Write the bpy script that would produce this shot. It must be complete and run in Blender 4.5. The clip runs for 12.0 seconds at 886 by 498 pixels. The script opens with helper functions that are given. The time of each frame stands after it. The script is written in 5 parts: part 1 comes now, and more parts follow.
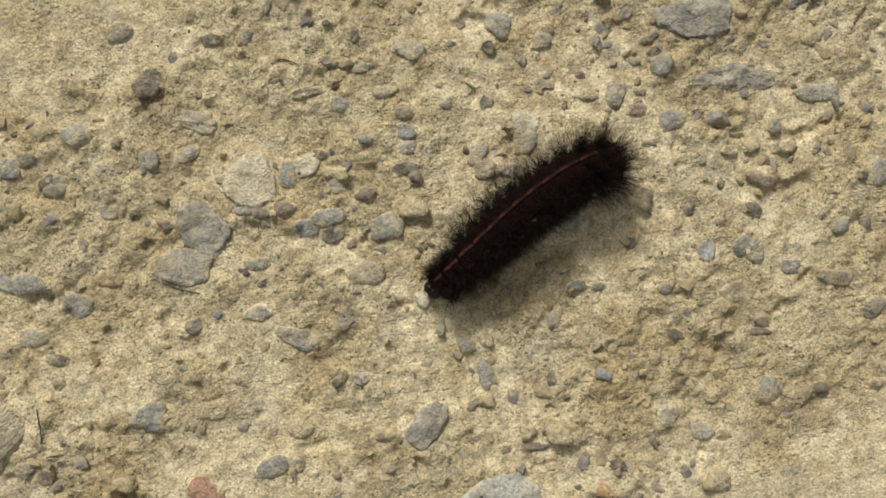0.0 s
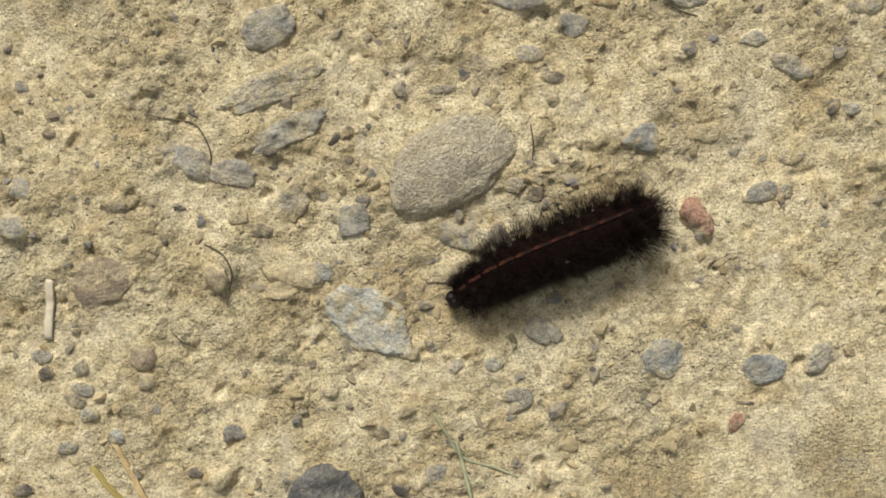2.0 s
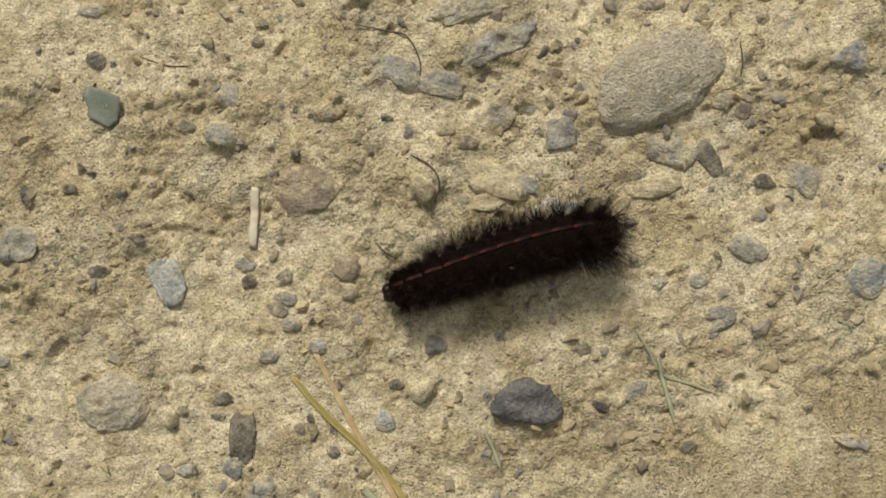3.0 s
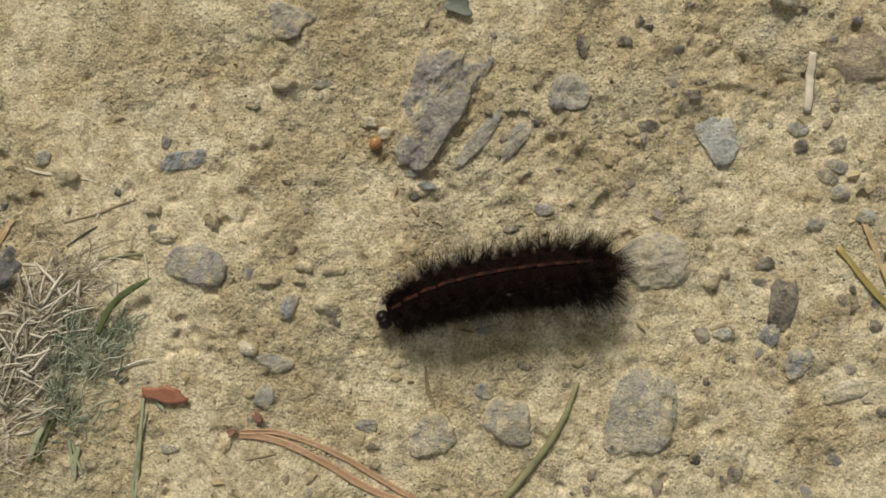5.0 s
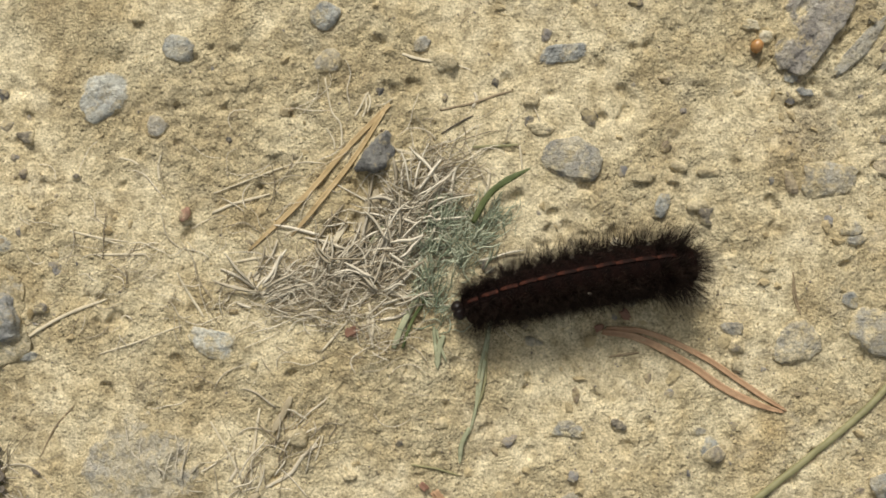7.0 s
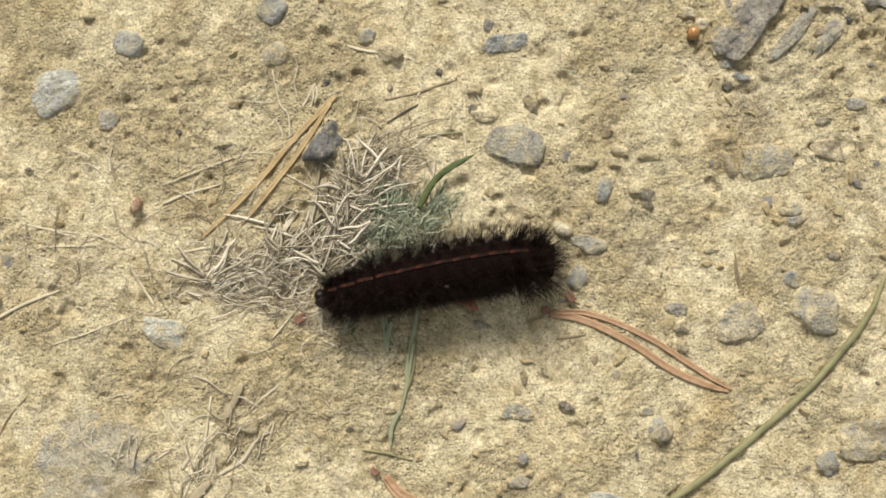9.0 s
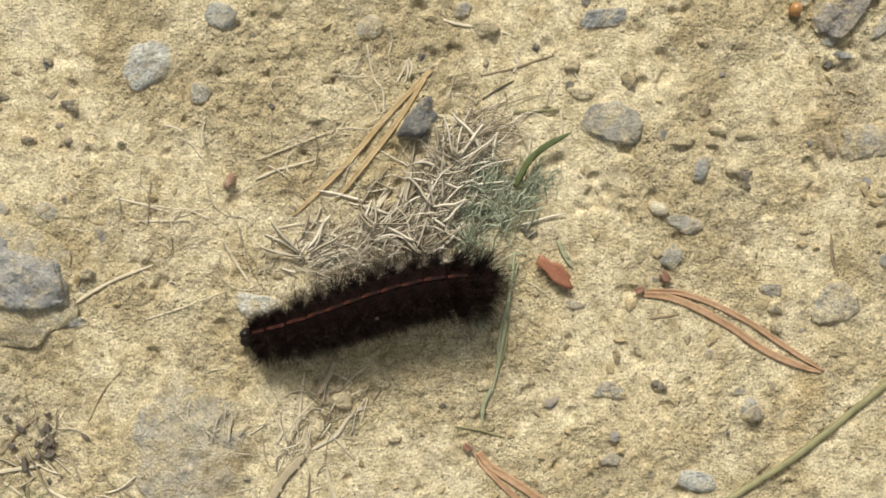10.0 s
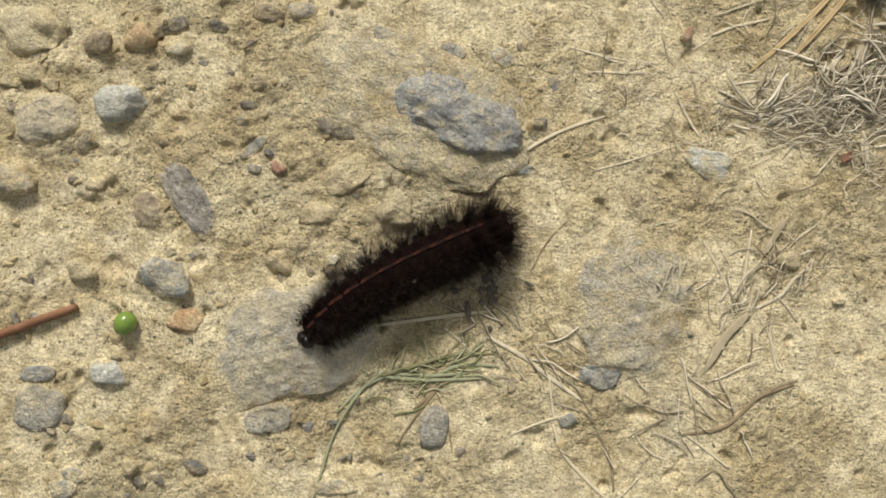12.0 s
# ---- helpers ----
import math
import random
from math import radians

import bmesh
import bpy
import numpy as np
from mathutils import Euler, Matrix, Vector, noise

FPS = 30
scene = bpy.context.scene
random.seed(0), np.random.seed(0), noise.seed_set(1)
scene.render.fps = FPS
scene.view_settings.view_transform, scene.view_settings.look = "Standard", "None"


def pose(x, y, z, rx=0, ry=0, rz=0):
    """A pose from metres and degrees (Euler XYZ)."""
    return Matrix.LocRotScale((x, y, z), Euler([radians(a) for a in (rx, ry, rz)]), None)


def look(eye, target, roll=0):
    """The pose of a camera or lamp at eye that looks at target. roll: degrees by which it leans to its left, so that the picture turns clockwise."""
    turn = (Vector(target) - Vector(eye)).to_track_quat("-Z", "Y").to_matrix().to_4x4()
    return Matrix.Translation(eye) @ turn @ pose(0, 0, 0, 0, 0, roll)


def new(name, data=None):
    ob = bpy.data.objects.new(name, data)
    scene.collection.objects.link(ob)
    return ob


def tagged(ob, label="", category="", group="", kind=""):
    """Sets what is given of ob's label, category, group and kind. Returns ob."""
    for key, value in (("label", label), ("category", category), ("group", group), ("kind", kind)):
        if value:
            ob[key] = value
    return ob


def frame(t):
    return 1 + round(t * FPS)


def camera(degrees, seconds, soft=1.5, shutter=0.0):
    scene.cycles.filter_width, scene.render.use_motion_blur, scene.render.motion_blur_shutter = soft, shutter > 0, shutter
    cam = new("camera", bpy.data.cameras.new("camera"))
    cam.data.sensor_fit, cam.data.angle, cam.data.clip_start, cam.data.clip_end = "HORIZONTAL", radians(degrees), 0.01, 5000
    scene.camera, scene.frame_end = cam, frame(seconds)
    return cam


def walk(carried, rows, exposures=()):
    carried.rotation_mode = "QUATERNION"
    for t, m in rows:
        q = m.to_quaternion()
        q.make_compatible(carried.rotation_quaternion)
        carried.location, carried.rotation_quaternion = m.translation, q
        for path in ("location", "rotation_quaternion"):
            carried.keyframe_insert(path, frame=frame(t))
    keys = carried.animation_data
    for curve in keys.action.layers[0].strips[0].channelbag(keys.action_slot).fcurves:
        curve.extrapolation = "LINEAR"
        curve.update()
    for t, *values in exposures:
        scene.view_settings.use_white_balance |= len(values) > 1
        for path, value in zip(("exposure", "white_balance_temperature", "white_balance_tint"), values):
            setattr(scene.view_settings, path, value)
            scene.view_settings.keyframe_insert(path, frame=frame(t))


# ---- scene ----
cam = camera(59.8, 12.0, 1.7)
walk(cam, [
    (0, pose(0.26905, 0.12214, 0.13931, -0.054, -0.015, -7.102)),
    (0.5, pose(0.25184, 0.11476, 0.13965, -0.503, -0.058, -6.843)),
    (1, pose(0.23174, 0.10303, 0.14018, -0.032, -0.018, -6.463)),
    (1.5, pose(0.20247, 0.09301, 0.14038, -0.954, -0.222, -5.635)),
    (2, pose(0.17494, 0.08500, 0.14034, -1.495, -0.201, -4.824)),
    (2.5, pose(0.15627, 0.07824, 0.14039, -1.629, -0.004, -4.301)),
    (2.7, pose(0.14902, 0.07492, 0.14057, -1.330, -0.009, -4.141)),
    (4.3, pose(0.07276, 0.05547, 0.13885, -0.057, 0.061, -0.978)),
    (4.5, pose(0.06239, 0.05304, 0.13877, 0.028, -0.012, -0.668)),
    (5, pose(0.03704, 0.04553, 0.13861, 0.260, 0.071, 0.209)),
    (5.5, pose(0.01398, 0.03775, 0.13878, -0.040, -0.003, 1.282)),
    (6, pose(-0.00572, 0.03092, 0.13869, -0.173, -0.051, 2.102)),
    (6.5, pose(-0.02181, 0.02569, 0.13858, 0.240, 0.102, 2.619)),
    (7, pose(-0.02938, 0.02596, 0.13830, -0.064, 0.001, 3.118)),
    (7.5, pose(-0.02617, 0.02736, 0.13813, -0.496, -0.098, 2.751)),
    (7.7, pose(-0.02369, 0.02673, 0.13814, -0.264, 0.036, 2.687)),
    (9.3, pose(-0.02020, 0.01938, 0.14073, 1.690, -0.301, 2.132)),
    (9.5, pose(-0.02277, 0.02242, 0.14010, 0.208, -0.034, 2.252)),
    (10, pose(-0.03693, 0.02121, 0.13983, -0.909, -0.071, 2.716)),
    (10.5, pose(-0.05662, 0.01359, 0.13971, -0.778, 0.056, 3.439)),
    (11, pose(-0.07890, 0.00338, 0.13949, 0.151, 0.038, 3.892)),
    (11.5, pose(-0.10013, -0.00461, 0.13910, 0.277, -0.051, 4.455)),
    (12, pose(-0.11581, -0.01378, 0.13966, 0.277, 0.083, 5.331)),
], exposures=[(0.0, 0.31), (0.5, 0.38), (1.0, 0.34), (1.5, 0.52), (2.0, 0.46), (2.5, 0.34), (4.5, 0.16), (5.0, 0.13), (5.5, 0.08), (6.0, 0.38), (6.5, 0.55), (7.0, 0.48), (7.5, 0.40), (9.5, 0.70), (10.0, 0.62), (10.5, 0.56), (11.0, 0.50), (11.5, 0.48), (12.0, 0.46)])

# ---------------------------------------------------------------- light
SUN_FROM = Vector((-0.22, 0.93, 0.75)).normalized()
world = bpy.data.worlds.new("sky")
scene.world = world
world.use_nodes = True
wn = world.node_tree
sky = wn.nodes.new("ShaderNodeTexSky")
sky.sky_type, sky.sun_disc = "NISHITA", False
sky.sun_elevation = math.asin(SUN_FROM.z)
sky.sun_rotation = math.atan2(SUN_FROM.x, SUN_FROM.y)
sky.dust_density = 4.0
veil = wn.nodes.new("ShaderNodeMix")  # thin high haze
veil.data_type = "RGBA"
veil.inputs["Factor"].default_value = 0.55
veil.inputs[7].default_value = (5.2, 5.0, 4.3, 1)
wn.links.new(sky.outputs[0], veil.inputs[6])
wn.links.new(veil.outputs[2], wn.nodes["Background"].inputs[0])
wn.nodes["Background"].inputs[1].default_value = 0.058
sun = new("sun", bpy.data.lights.new("sun", "SUN"))
sun.data.energy, sun.data.angle, sun.data.color = 2.8, radians(16), (0.98, 0.95, 0.885)
sun.matrix_world = look(SUN_FROM * 3, (0, 0, 0))


# ---------------------------------------------------------------- materials
class Nodes:
    """A small node-tree writer for one material."""

    def __init__(self, name, rough=0.9, spec=0.2):
        self.mat = bpy.data.materials.new(name)
        self.mat.use_nodes = True
        self.t = self.mat.node_tree
        self.b = self.t.nodes["Principled BSDF"]
        self.b.inputs["Roughness"].default_value = rough
        self.b.inputs["Specular IOR Level"].default_value = spec
        self.at = self.add("ShaderNodeTexCoord").outputs["Object"]

    def add(self, kind, **inputs):
        n = self.t.nodes.new(kind)
        for k, v in inputs.items():
            self.put(n.inputs[k.replace("_", " ")], v)
        return n

    def put(self, socket, v):
        if isinstance(v, bpy.types.NodeSocket):
            self.t.links.new(v, socket)
        else:
            socket.default_value = v

    def noise(self, scale, detail=4.0, rough=0.55, at=None):
        return self.add("ShaderNodeTexNoise", Scale=scale, Detail=detail, Roughness=rough, Vector=at or self.at).outputs["Fac"]

    def ramp(self, fac, *stops):
        n = self.add("ShaderNodeValToRGB", Fac=fac)
        e = n.color_ramp.elements
        while len(e) < len(stops):
            e.new(0.5)
        for el, (p, c) in zip(e, stops):
            el.position = p
            el.color = (*c, 1) if isinstance(c, tuple) else (c, c, c, 1)
        return n.outputs["Color"]

    def mix(self, fac, a, b):
        n = self.add("ShaderNodeMix")
        n.data_type = "RGBA"
        self.put(n.inputs["Factor"], fac)
        for s, v in ((n.inputs[6], a), (n.inputs[7], b)):
            self.put(s, (*v, 1) if isinstance(v, tuple) else v)
        return n.outputs[2]

    def times(self, a, b, op="MULTIPLY"):
        n = self.add("ShaderNodeMath")
        n.operation = op
        self.put(n.inputs[0], a), self.put(n.inputs[1], b)
        return n.outputs[0]

    def bump(self, height, strength, distance, under=None):
        n = self.add("ShaderNodeBump", Height=height, Strength=strength, Distance=distance)
        if under:
            self.put(n.inputs["Normal"], under.outputs[0])
        self.t.links.new(n.outputs[0], self.b.inputs["Normal"])
        return n

    def done(self, colour):
        self.put(self.b.inputs["Base Color"], (*colour, 1) if isinstance(colour, tuple) else colour)
        return self.mat


CLAY, PALE, BROWN = (0.552, 0.460, 0.276), (0.645, 0.560, 0.362), (0.450, 0.360, 0.206)


def multiply(n, a, b):
    m = n.add("ShaderNodeMix")
    m.data_type, m.blend_type = "RGBA", "MULTIPLY"
    n.put(m.inputs["Factor"], 1.0), n.put(m.inputs[6], a), n.put(m.inputs[7], b)
    return m.outputs[2]


def attribute(n, name):
    a = n.add("ShaderNodeAttribute")
    a.attribute_name = name
    return a.outputs["Fac"]


def clay_colour(n, at):
    """Dry yellow clay: sandy brown and ochre where it is loose, paler where it is worn smooth."""
    base = n.ramp(n.noise(75, 6, 0.62, at), (0.33, BROWN), (0.48, CLAY), (0.66, PALE))
    worn = n.times(n.ramp(attribute(n, "worn"), (0.35, 0.0), (0.85, 1.0)), n.ramp(n.noise(210, 4, 0.6, at), (0.38, 0.0), (0.62, 1.0)))
    base = n.mix(n.times(worn, 0.8), base, (0.70, 0.61, 0.405))
    base = n.mix(n.times(n.ramp(n.noise(48, 4, 0.6, at), (0.53, 0.0), (0.70, 1.0)), 0.34), base, (0.47, 0.335, 0.145))
    base = n.mix(n.times(n.ramp(n.noise(66, 5, 0.6, at), (0.30, 1.0), (0.44, 0.0)), 0.40), base, (0.42, 0.385, 0.30))
    base = multiply(n, base, n.ramp(n.noise(420, 4, 0.65, at), (0.36, 0.74), (0.50, 1.0), (0.64, 1.14)))
    return multiply(n, base, n.ramp(n.noise(2300, 3, 0.65, at), (0.36, 0.68), (0.50, 1.0), (0.64, 1.22)))


def ground_material():
    n = Nodes("clay_gravel", 0.95, 0.15)
    colour = clay_colour(n, n.at)
    # small embedded chippings, seen through the dust
    warped = n.add("ShaderNodeMix")
    warped.data_type = "VECTOR"
    n.put(warped.inputs["Factor"], 0.012)
    n.put(warped.inputs[4], n.at)
    n.put(warped.inputs[5], n.add("ShaderNodeTexNoise", Scale=260.0, Detail=3.0, Vector=n.at).outputs["Color"])
    stony = n.ramp(attribute(n, "stony"), (0.0, 0.15), (1.0, 1.0))
    for scale, pick, least, most, strength, tint in ((300.0, 0.66, 0.10, 0.46, 0.60, (0.26, 0.245, 0.225)), (125.0, 0.60, 0.08, 0.50, 0.55, (0.31, 0.295, 0.265))):
        v = n.add("ShaderNodeTexVoronoi", Scale=scale, Randomness=1.0, Vector=warped.outputs[1])
        cell = n.times(n.ramp(v.outputs["Color"], (pick, 0.0), (pick + 0.03, 1.0)), n.ramp(v.outputs["Distance"], (least, 1.0), (most, 0.0)))
        dust = n.ramp(n.noise(480, 5, 0.7), (0.40, 1.0), (0.62, 0.0))
        colour = n.mix(n.times(n.times(n.times(cell, dust), strength), stony), colour, tint)
    # tiny dark pores
    pores = n.ramp(n.noise(1250, 2, 0.5), (0.31, 1.0), (0.37, 0.0))
    colour = n.mix(n.times(pores, 0.55), colour, (0.15, 0.115, 0.07))
    loose = n.ramp(attribute(n, "worn"), (0.15, 1.0), (0.9, 0.42))
    relief = n.times(n.noise(560, 6, 0.70), n.times(n.noise(1500, 3, 0.6), 0.5), "ADD")
    first = n.bump(n.times(relief, loose), 1.0, 0.0011)
    # sand grains standing in the clay
    grains = 0.0
    for scale, share, size in ((1900.0, 0.45, 0.6), (1050.0, 0.60, 1.0)):
        v = n.add("ShaderNodeTexVoronoi", Scale=scale, Randomness=1.0, Vector=n.at)
        one = n.times(n.ramp(v.outputs["Distance"], (0.0, 1.0), (0.22, 0.75), (0.48, 0.0)), n.ramp(v.outputs["Color"], (share, 0.0), (share + 0.25, size)))
        grains = n.times(one, grains, "ADD")
    patch = n.times(n.ramp(n.noise(150, 4, 0.6), (0.36, 0.35), (0.58, 1.0)), loose)
    n.bump(n.times(grains, patch), 1.0, 0.00045, first)
    return n.done(colour)


def stone_material(name, dark, light, dust, rough=0.85, relief=0.00075):
    """Broken stone: two tones of its own, with the path's clay lying on it and banked against it."""
    n = Nodes(name, rough, 0.25)
    rnd = n.add("ShaderNodeObjectInfo").outputs["Random"]
    shift = n.add("ShaderNodeVectorMath")
    n.put(shift.inputs[0], n.at), n.put(shift.inputs[1], rnd)
    at = shift.outputs[0]
    place = n.add("ShaderNodeNewGeometry").outputs["Position"]
    own = n.ramp(n.noise(260, 5, 0.62, at), (0.38, dark), (0.62, light))
    own = n.mix(n.times(rnd, 0.35), own, tuple(0.5 * (a + b) + 0.05 for a, b in zip(dark, light)))
    own = multiply(n, own, n.ramp(n.noise(1500, 3, 0.65, at), (0.36, 0.74), (0.64, 1.22)))
    cover = n.ramp(n.noise(210, 6, 0.68, at), (0.70 - 0.36 * dust, 0.0), (0.98 - 0.36 * dust, 1.0))
    bank = n.ramp(n.times(attribute(n, "clay_bank"), n.times(n.times(n.noise(380, 6, 0.74, at), 1.3), n.times(rnd, 0.42 * dust), "ADD"), "ADD"), (0.76, 0.0), (1.20, 1.0))
    cover = n.times(n.times(cover, 0.85), bank, "MAXIMUM")
    n.bump(n.times(n.noise(850, 5, 0.70, at), n.times(n.noise(2400, 3, 0.6, at), 0.5), "ADD"), 1.0, relief)
    return n.done(n.mix(cover, own, clay_colour(n, place)))


STONE = {
    "g": stone_material("grey_stone", (0.235, 0.225, 0.195), (0.435, 0.410, 0.340), 0.68),
    "G": stone_material("grey_rock", (0.205, 0.207, 0.200), (0.410, 0.402, 0.360), 0.34),
    "b": stone_material("blue_grey_stone", (0.190, 0.196, 0.186), (0.410, 0.412, 0.367), 0.59),
    "B": stone_material("pale_blue_grey_stone", (0.370, 0.376, 0.344), (0.590, 0.580, 0.493), 0.54),
    "k": stone_material("dark_stone", (0.119, 0.104, 0.081), (0.278, 0.243, 0.181), 0.48),
    "D": stone_material("slate_stone", (0.095, 0.095, 0.091), (0.225, 0.216, 0.191), 0.12),
    "t": stone_material("tan_stone", (0.403, 0.329, 0.195), (0.634, 0.537, 0.342), 0.62),
    "T": stone_material("buff_stone", (0.37, 0.335, 0.26), (0.57, 0.50, 0.36), 0.72),
    "E": stone_material("pale_round_stone", (0.44, 0.39, 0.295), (0.65, 0.575, 0.42), 0.58, 0.9, 0.0014),
    "P": stone_material("pale_buff_stone", (0.35, 0.335, 0.295), (0.58, 0.52, 0.385), 0.80, 0.9, 0.0010),
    "w": stone_material("whitish_stone", (0.560, 0.505, 0.365), (0.760, 0.690, 0.510), 0.60),
    "r": stone_material("reddish_stone", (0.293, 0.152, 0.104), (0.488, 0.287, 0.201), 0.47),
    "o": stone_material("ochre_stone", (0.488, 0.305, 0.159), (0.683, 0.500, 0.293), 0.52),
    "v": stone_material("brown_stone", (0.195, 0.146, 0.110), (0.366, 0.299, 0.213), 0.74),
    "V": stone_material("violet_grey_stone", (0.209, 0.190, 0.167), (0.420, 0.385, 0.321), 0.45),
}


def grain_material():
    n = Nodes("grit", 0.95, 0.15)
    rnd = n.add("ShaderNodeNewGeometry").outputs["Random Per Island"]
    col = n.ramp(rnd, (0.0, (0.13, 0.105, 0.075)), (0.14, (0.25, 0.22, 0.18)), (0.30, (0.36, 0.29, 0.17)), (0.6, BROWN), (1.0, CLAY))
    n.bump(n.noise(2400, 3, 0.6), 0.5, 0.0003)
    return n.done(col)


def plant_material(name, dark, light, rough=0.55, island=False):
    n = Nodes(name, rough, 0.35)
    rnd = n.add("ShaderNodeNewGeometry").outputs["Random Per Island"] if island else n.noise(160, 3)
    col = n.ramp(rnd, (0.15, dark), (0.85, light))
    col = n.mix(n.times(n.ramp(n.noise(700, 4), (0.45, 0.0), (0.75, 1.0)), 0.4), col, tuple(0.6 * c for c in dark))
    n.bump(n.noise(1800, 3), 0.4, 0.0003)
    return n.done(col)


PLANT = {
    "tan": plant_material("needle_tan", (0.31, 0.165, 0.082), (0.57, 0.385, 0.235), 0.42),
    "yellow": plant_material("needle_yellow", (0.30, 0.235, 0.065), (0.45, 0.36, 0.13)),
    "ochre": plant_material("needle_ochre", (0.37, 0.255, 0.11), (0.63, 0.475, 0.26), 0.42),
    "olive": plant_material("stem_olive", (0.17, 0.165, 0.075), (0.34, 0.31, 0.16)),
    "white": plant_material("straw_white", (0.50, 0.43, 0.30), (0.72, 0.64, 0.49)),
    "pale": plant_material("straw_pale", (0.52, 0.44, 0.29), (0.76, 0.68, 0.50)),
    "brown": plant_material("straw_brown", (0.20, 0.15, 0.085), (0.36, 0.28, 0.17)),
    "green": plant_material("blade_green", (0.055, 0.080, 0.022), (0.135, 0.155, 0.055)),
    "teal": plant_material("blade_teal", (0.25, 0.27, 0.155), (0.43, 0.43, 0.275)),
    "russet": plant_material("twig_russet", (0.15, 0.068, 0.035), (0.36, 0.18, 0.095)),
    "tan_leaf": plant_material("papery_sheath", (0.33, 0.27, 0.165), (0.53, 0.45, 0.305), 0.6),
    "dark": plant_material("fibre_dark", (0.06, 0.05, 0.035), (0.14, 0.115, 0.075)),
}
PILE = plant_material("dry_grass", (0.24, 0.195, 0.125), (0.78, 0.70, 0.54), 0.7, True)
PILE_GREEN = plant_material("shredded_grass", (0.16, 0.195, 0.12), (0.50, 0.52, 0.37), 0.7, True)

STRAW = plant_material("broad_straw", (0.30, 0.25, 0.165), (0.76, 0.69, 0.54), 0.6, True)
PILE_OLIVE = plant_material("trodden_grass", (0.21, 0.225, 0.10), (0.46, 0.44, 0.28), 0.7, True)


# ---------------------------------------------------------------- ground
def lattice(ix, iy, seed):
    h = np.sin(ix * 127.1 + iy * 311.7 + seed * 74.7) * 43758.5453
    return h - np.floor(h)


def value_noise(x, y, seed):
    ix, iy = np.floor(x), np.floor(y)
    u, v = x - ix, y - iy
    u, v = u * u * u * (u * (6 * u - 15) + 10), v * v * v * (v * (6 * v - 15) + 10)
    a, b = lattice(ix, iy, seed), lattice(ix + 1, iy, seed)
    c, d = lattice(ix, iy + 1, seed), lattice(ix + 1, iy + 1, seed)
    return (a + (b - a) * u) * (1 - v) + (c + (d - c) * u) * v - 0.5


def layered(x, y, size, octaves, seed, keep=0.55):
    total, amp = 0.0, 1.0
    for k in range(octaves):
        c, s = math.cos(0.9 * k + seed), math.sin(0.9 * k + seed)
        total = total + amp * value_noise((c * x - s * y) / size, (s * x + c * y) / size, seed + k)
        size, amp = size / 2.05, amp * keep
    return total


def crumbs(x, y, size, seed):
    """Rounded lumps of uneven size, lying apart: up to 1 at their tops, 0 between them."""
    px, py = x / size, y / size
    ix, iy = np.floor(px), np.floor(py)
    high = np.zeros(np.shape(px))
    for dx in (-1, 0, 1):
        for dy in (-1, 0, 1):
            cx, cy = ix + dx, iy + dy
            a = lattice(cx, cy, seed + 9)
            qx, qy = cx + lattice(cx, cy, seed), cy + lattice(cx, cy, seed + 5)
            high = np.maximum(high, (0.35 + 0.65 * a) * np.clip(1 - ((px - qx) ** 2 + (py - qy) ** 2) / (0.10 + 0.40 * a), 0, 1))
    return high


def stony_at(x):
    """How stony the path is along its length: less round the grass, more again beyond it."""
    return np.interp(x, (-0.2, -0.13, -0.09, 0.02, 0.07, 0.36), (0.6, 0.5, 0.10, 0.14, 0.8, 1.0))


def worn_at(x, y):
    """1 on smooth trodden plaques, 0 where the clay is loose and crumbly."""
    return np.clip(0.50 - layered(x, y, 0.016, 4, 31, 0.6) * 2.0, 0.0, 0.86)


def base_height(x, y):
    """Trodden clay with gravel: swells, crusty rough stretches and smoother plaques, small pits."""
    crust = 1.0 - worn_at(x, y)
    coarse = 0.40 + 0.60 * stony_at(x)
    h = 0.0007 * layered(x, y, 0.035, 2, 3) + 0.0009 * coarse * (0.55 + 0.85 * crust) * layered(x, y, 0.0075, 3, 11)
    h = h + 0.00042 * crust * layered(x, y, 0.0021, 3, 19, 0.7)
    lumpy = np.clip(layered(x, y, 0.011, 2, 53) * 2.2 + 0.45, 0.05, 1.0)
    h = h + 0.00022 * crust * (crumbs(x, y, 0.0013, 7) - 0.35) + 0.00095 * coarse * lumpy * crust * (crumbs(x, y, 0.0027, 13) - 0.35) + 0.0008 * coarse * (0.3 + 0.7 * crust) * (1.45 - lumpy) * (crumbs(x, y, 0.0052, 17) - 0.35) + 0.00016 * (0.2 + 0.8 * crust) * (crumbs(x, y, 0.0008, 23) - 0.35)
    pits = np.clip(layered(x, y, 0.0042, 2, 47) - 0.41, 0, 1) * 6
    h = h - 0.0009 * np.clip(pits, 0, 1)
    return h + 0.012 * layered(x, y, 0.9, 2, 60) * np.clip((np.hypot(x - 0.07, y - 0.05) - 0.6) / 2, 0, 1)


# the clay that lies banked up round the stones, on a fine grid
BANK_X, BANK_Y, BANK_STEP = -0.24, -0.12, 0.0004
bank_grid = np.zeros((870, 1600))


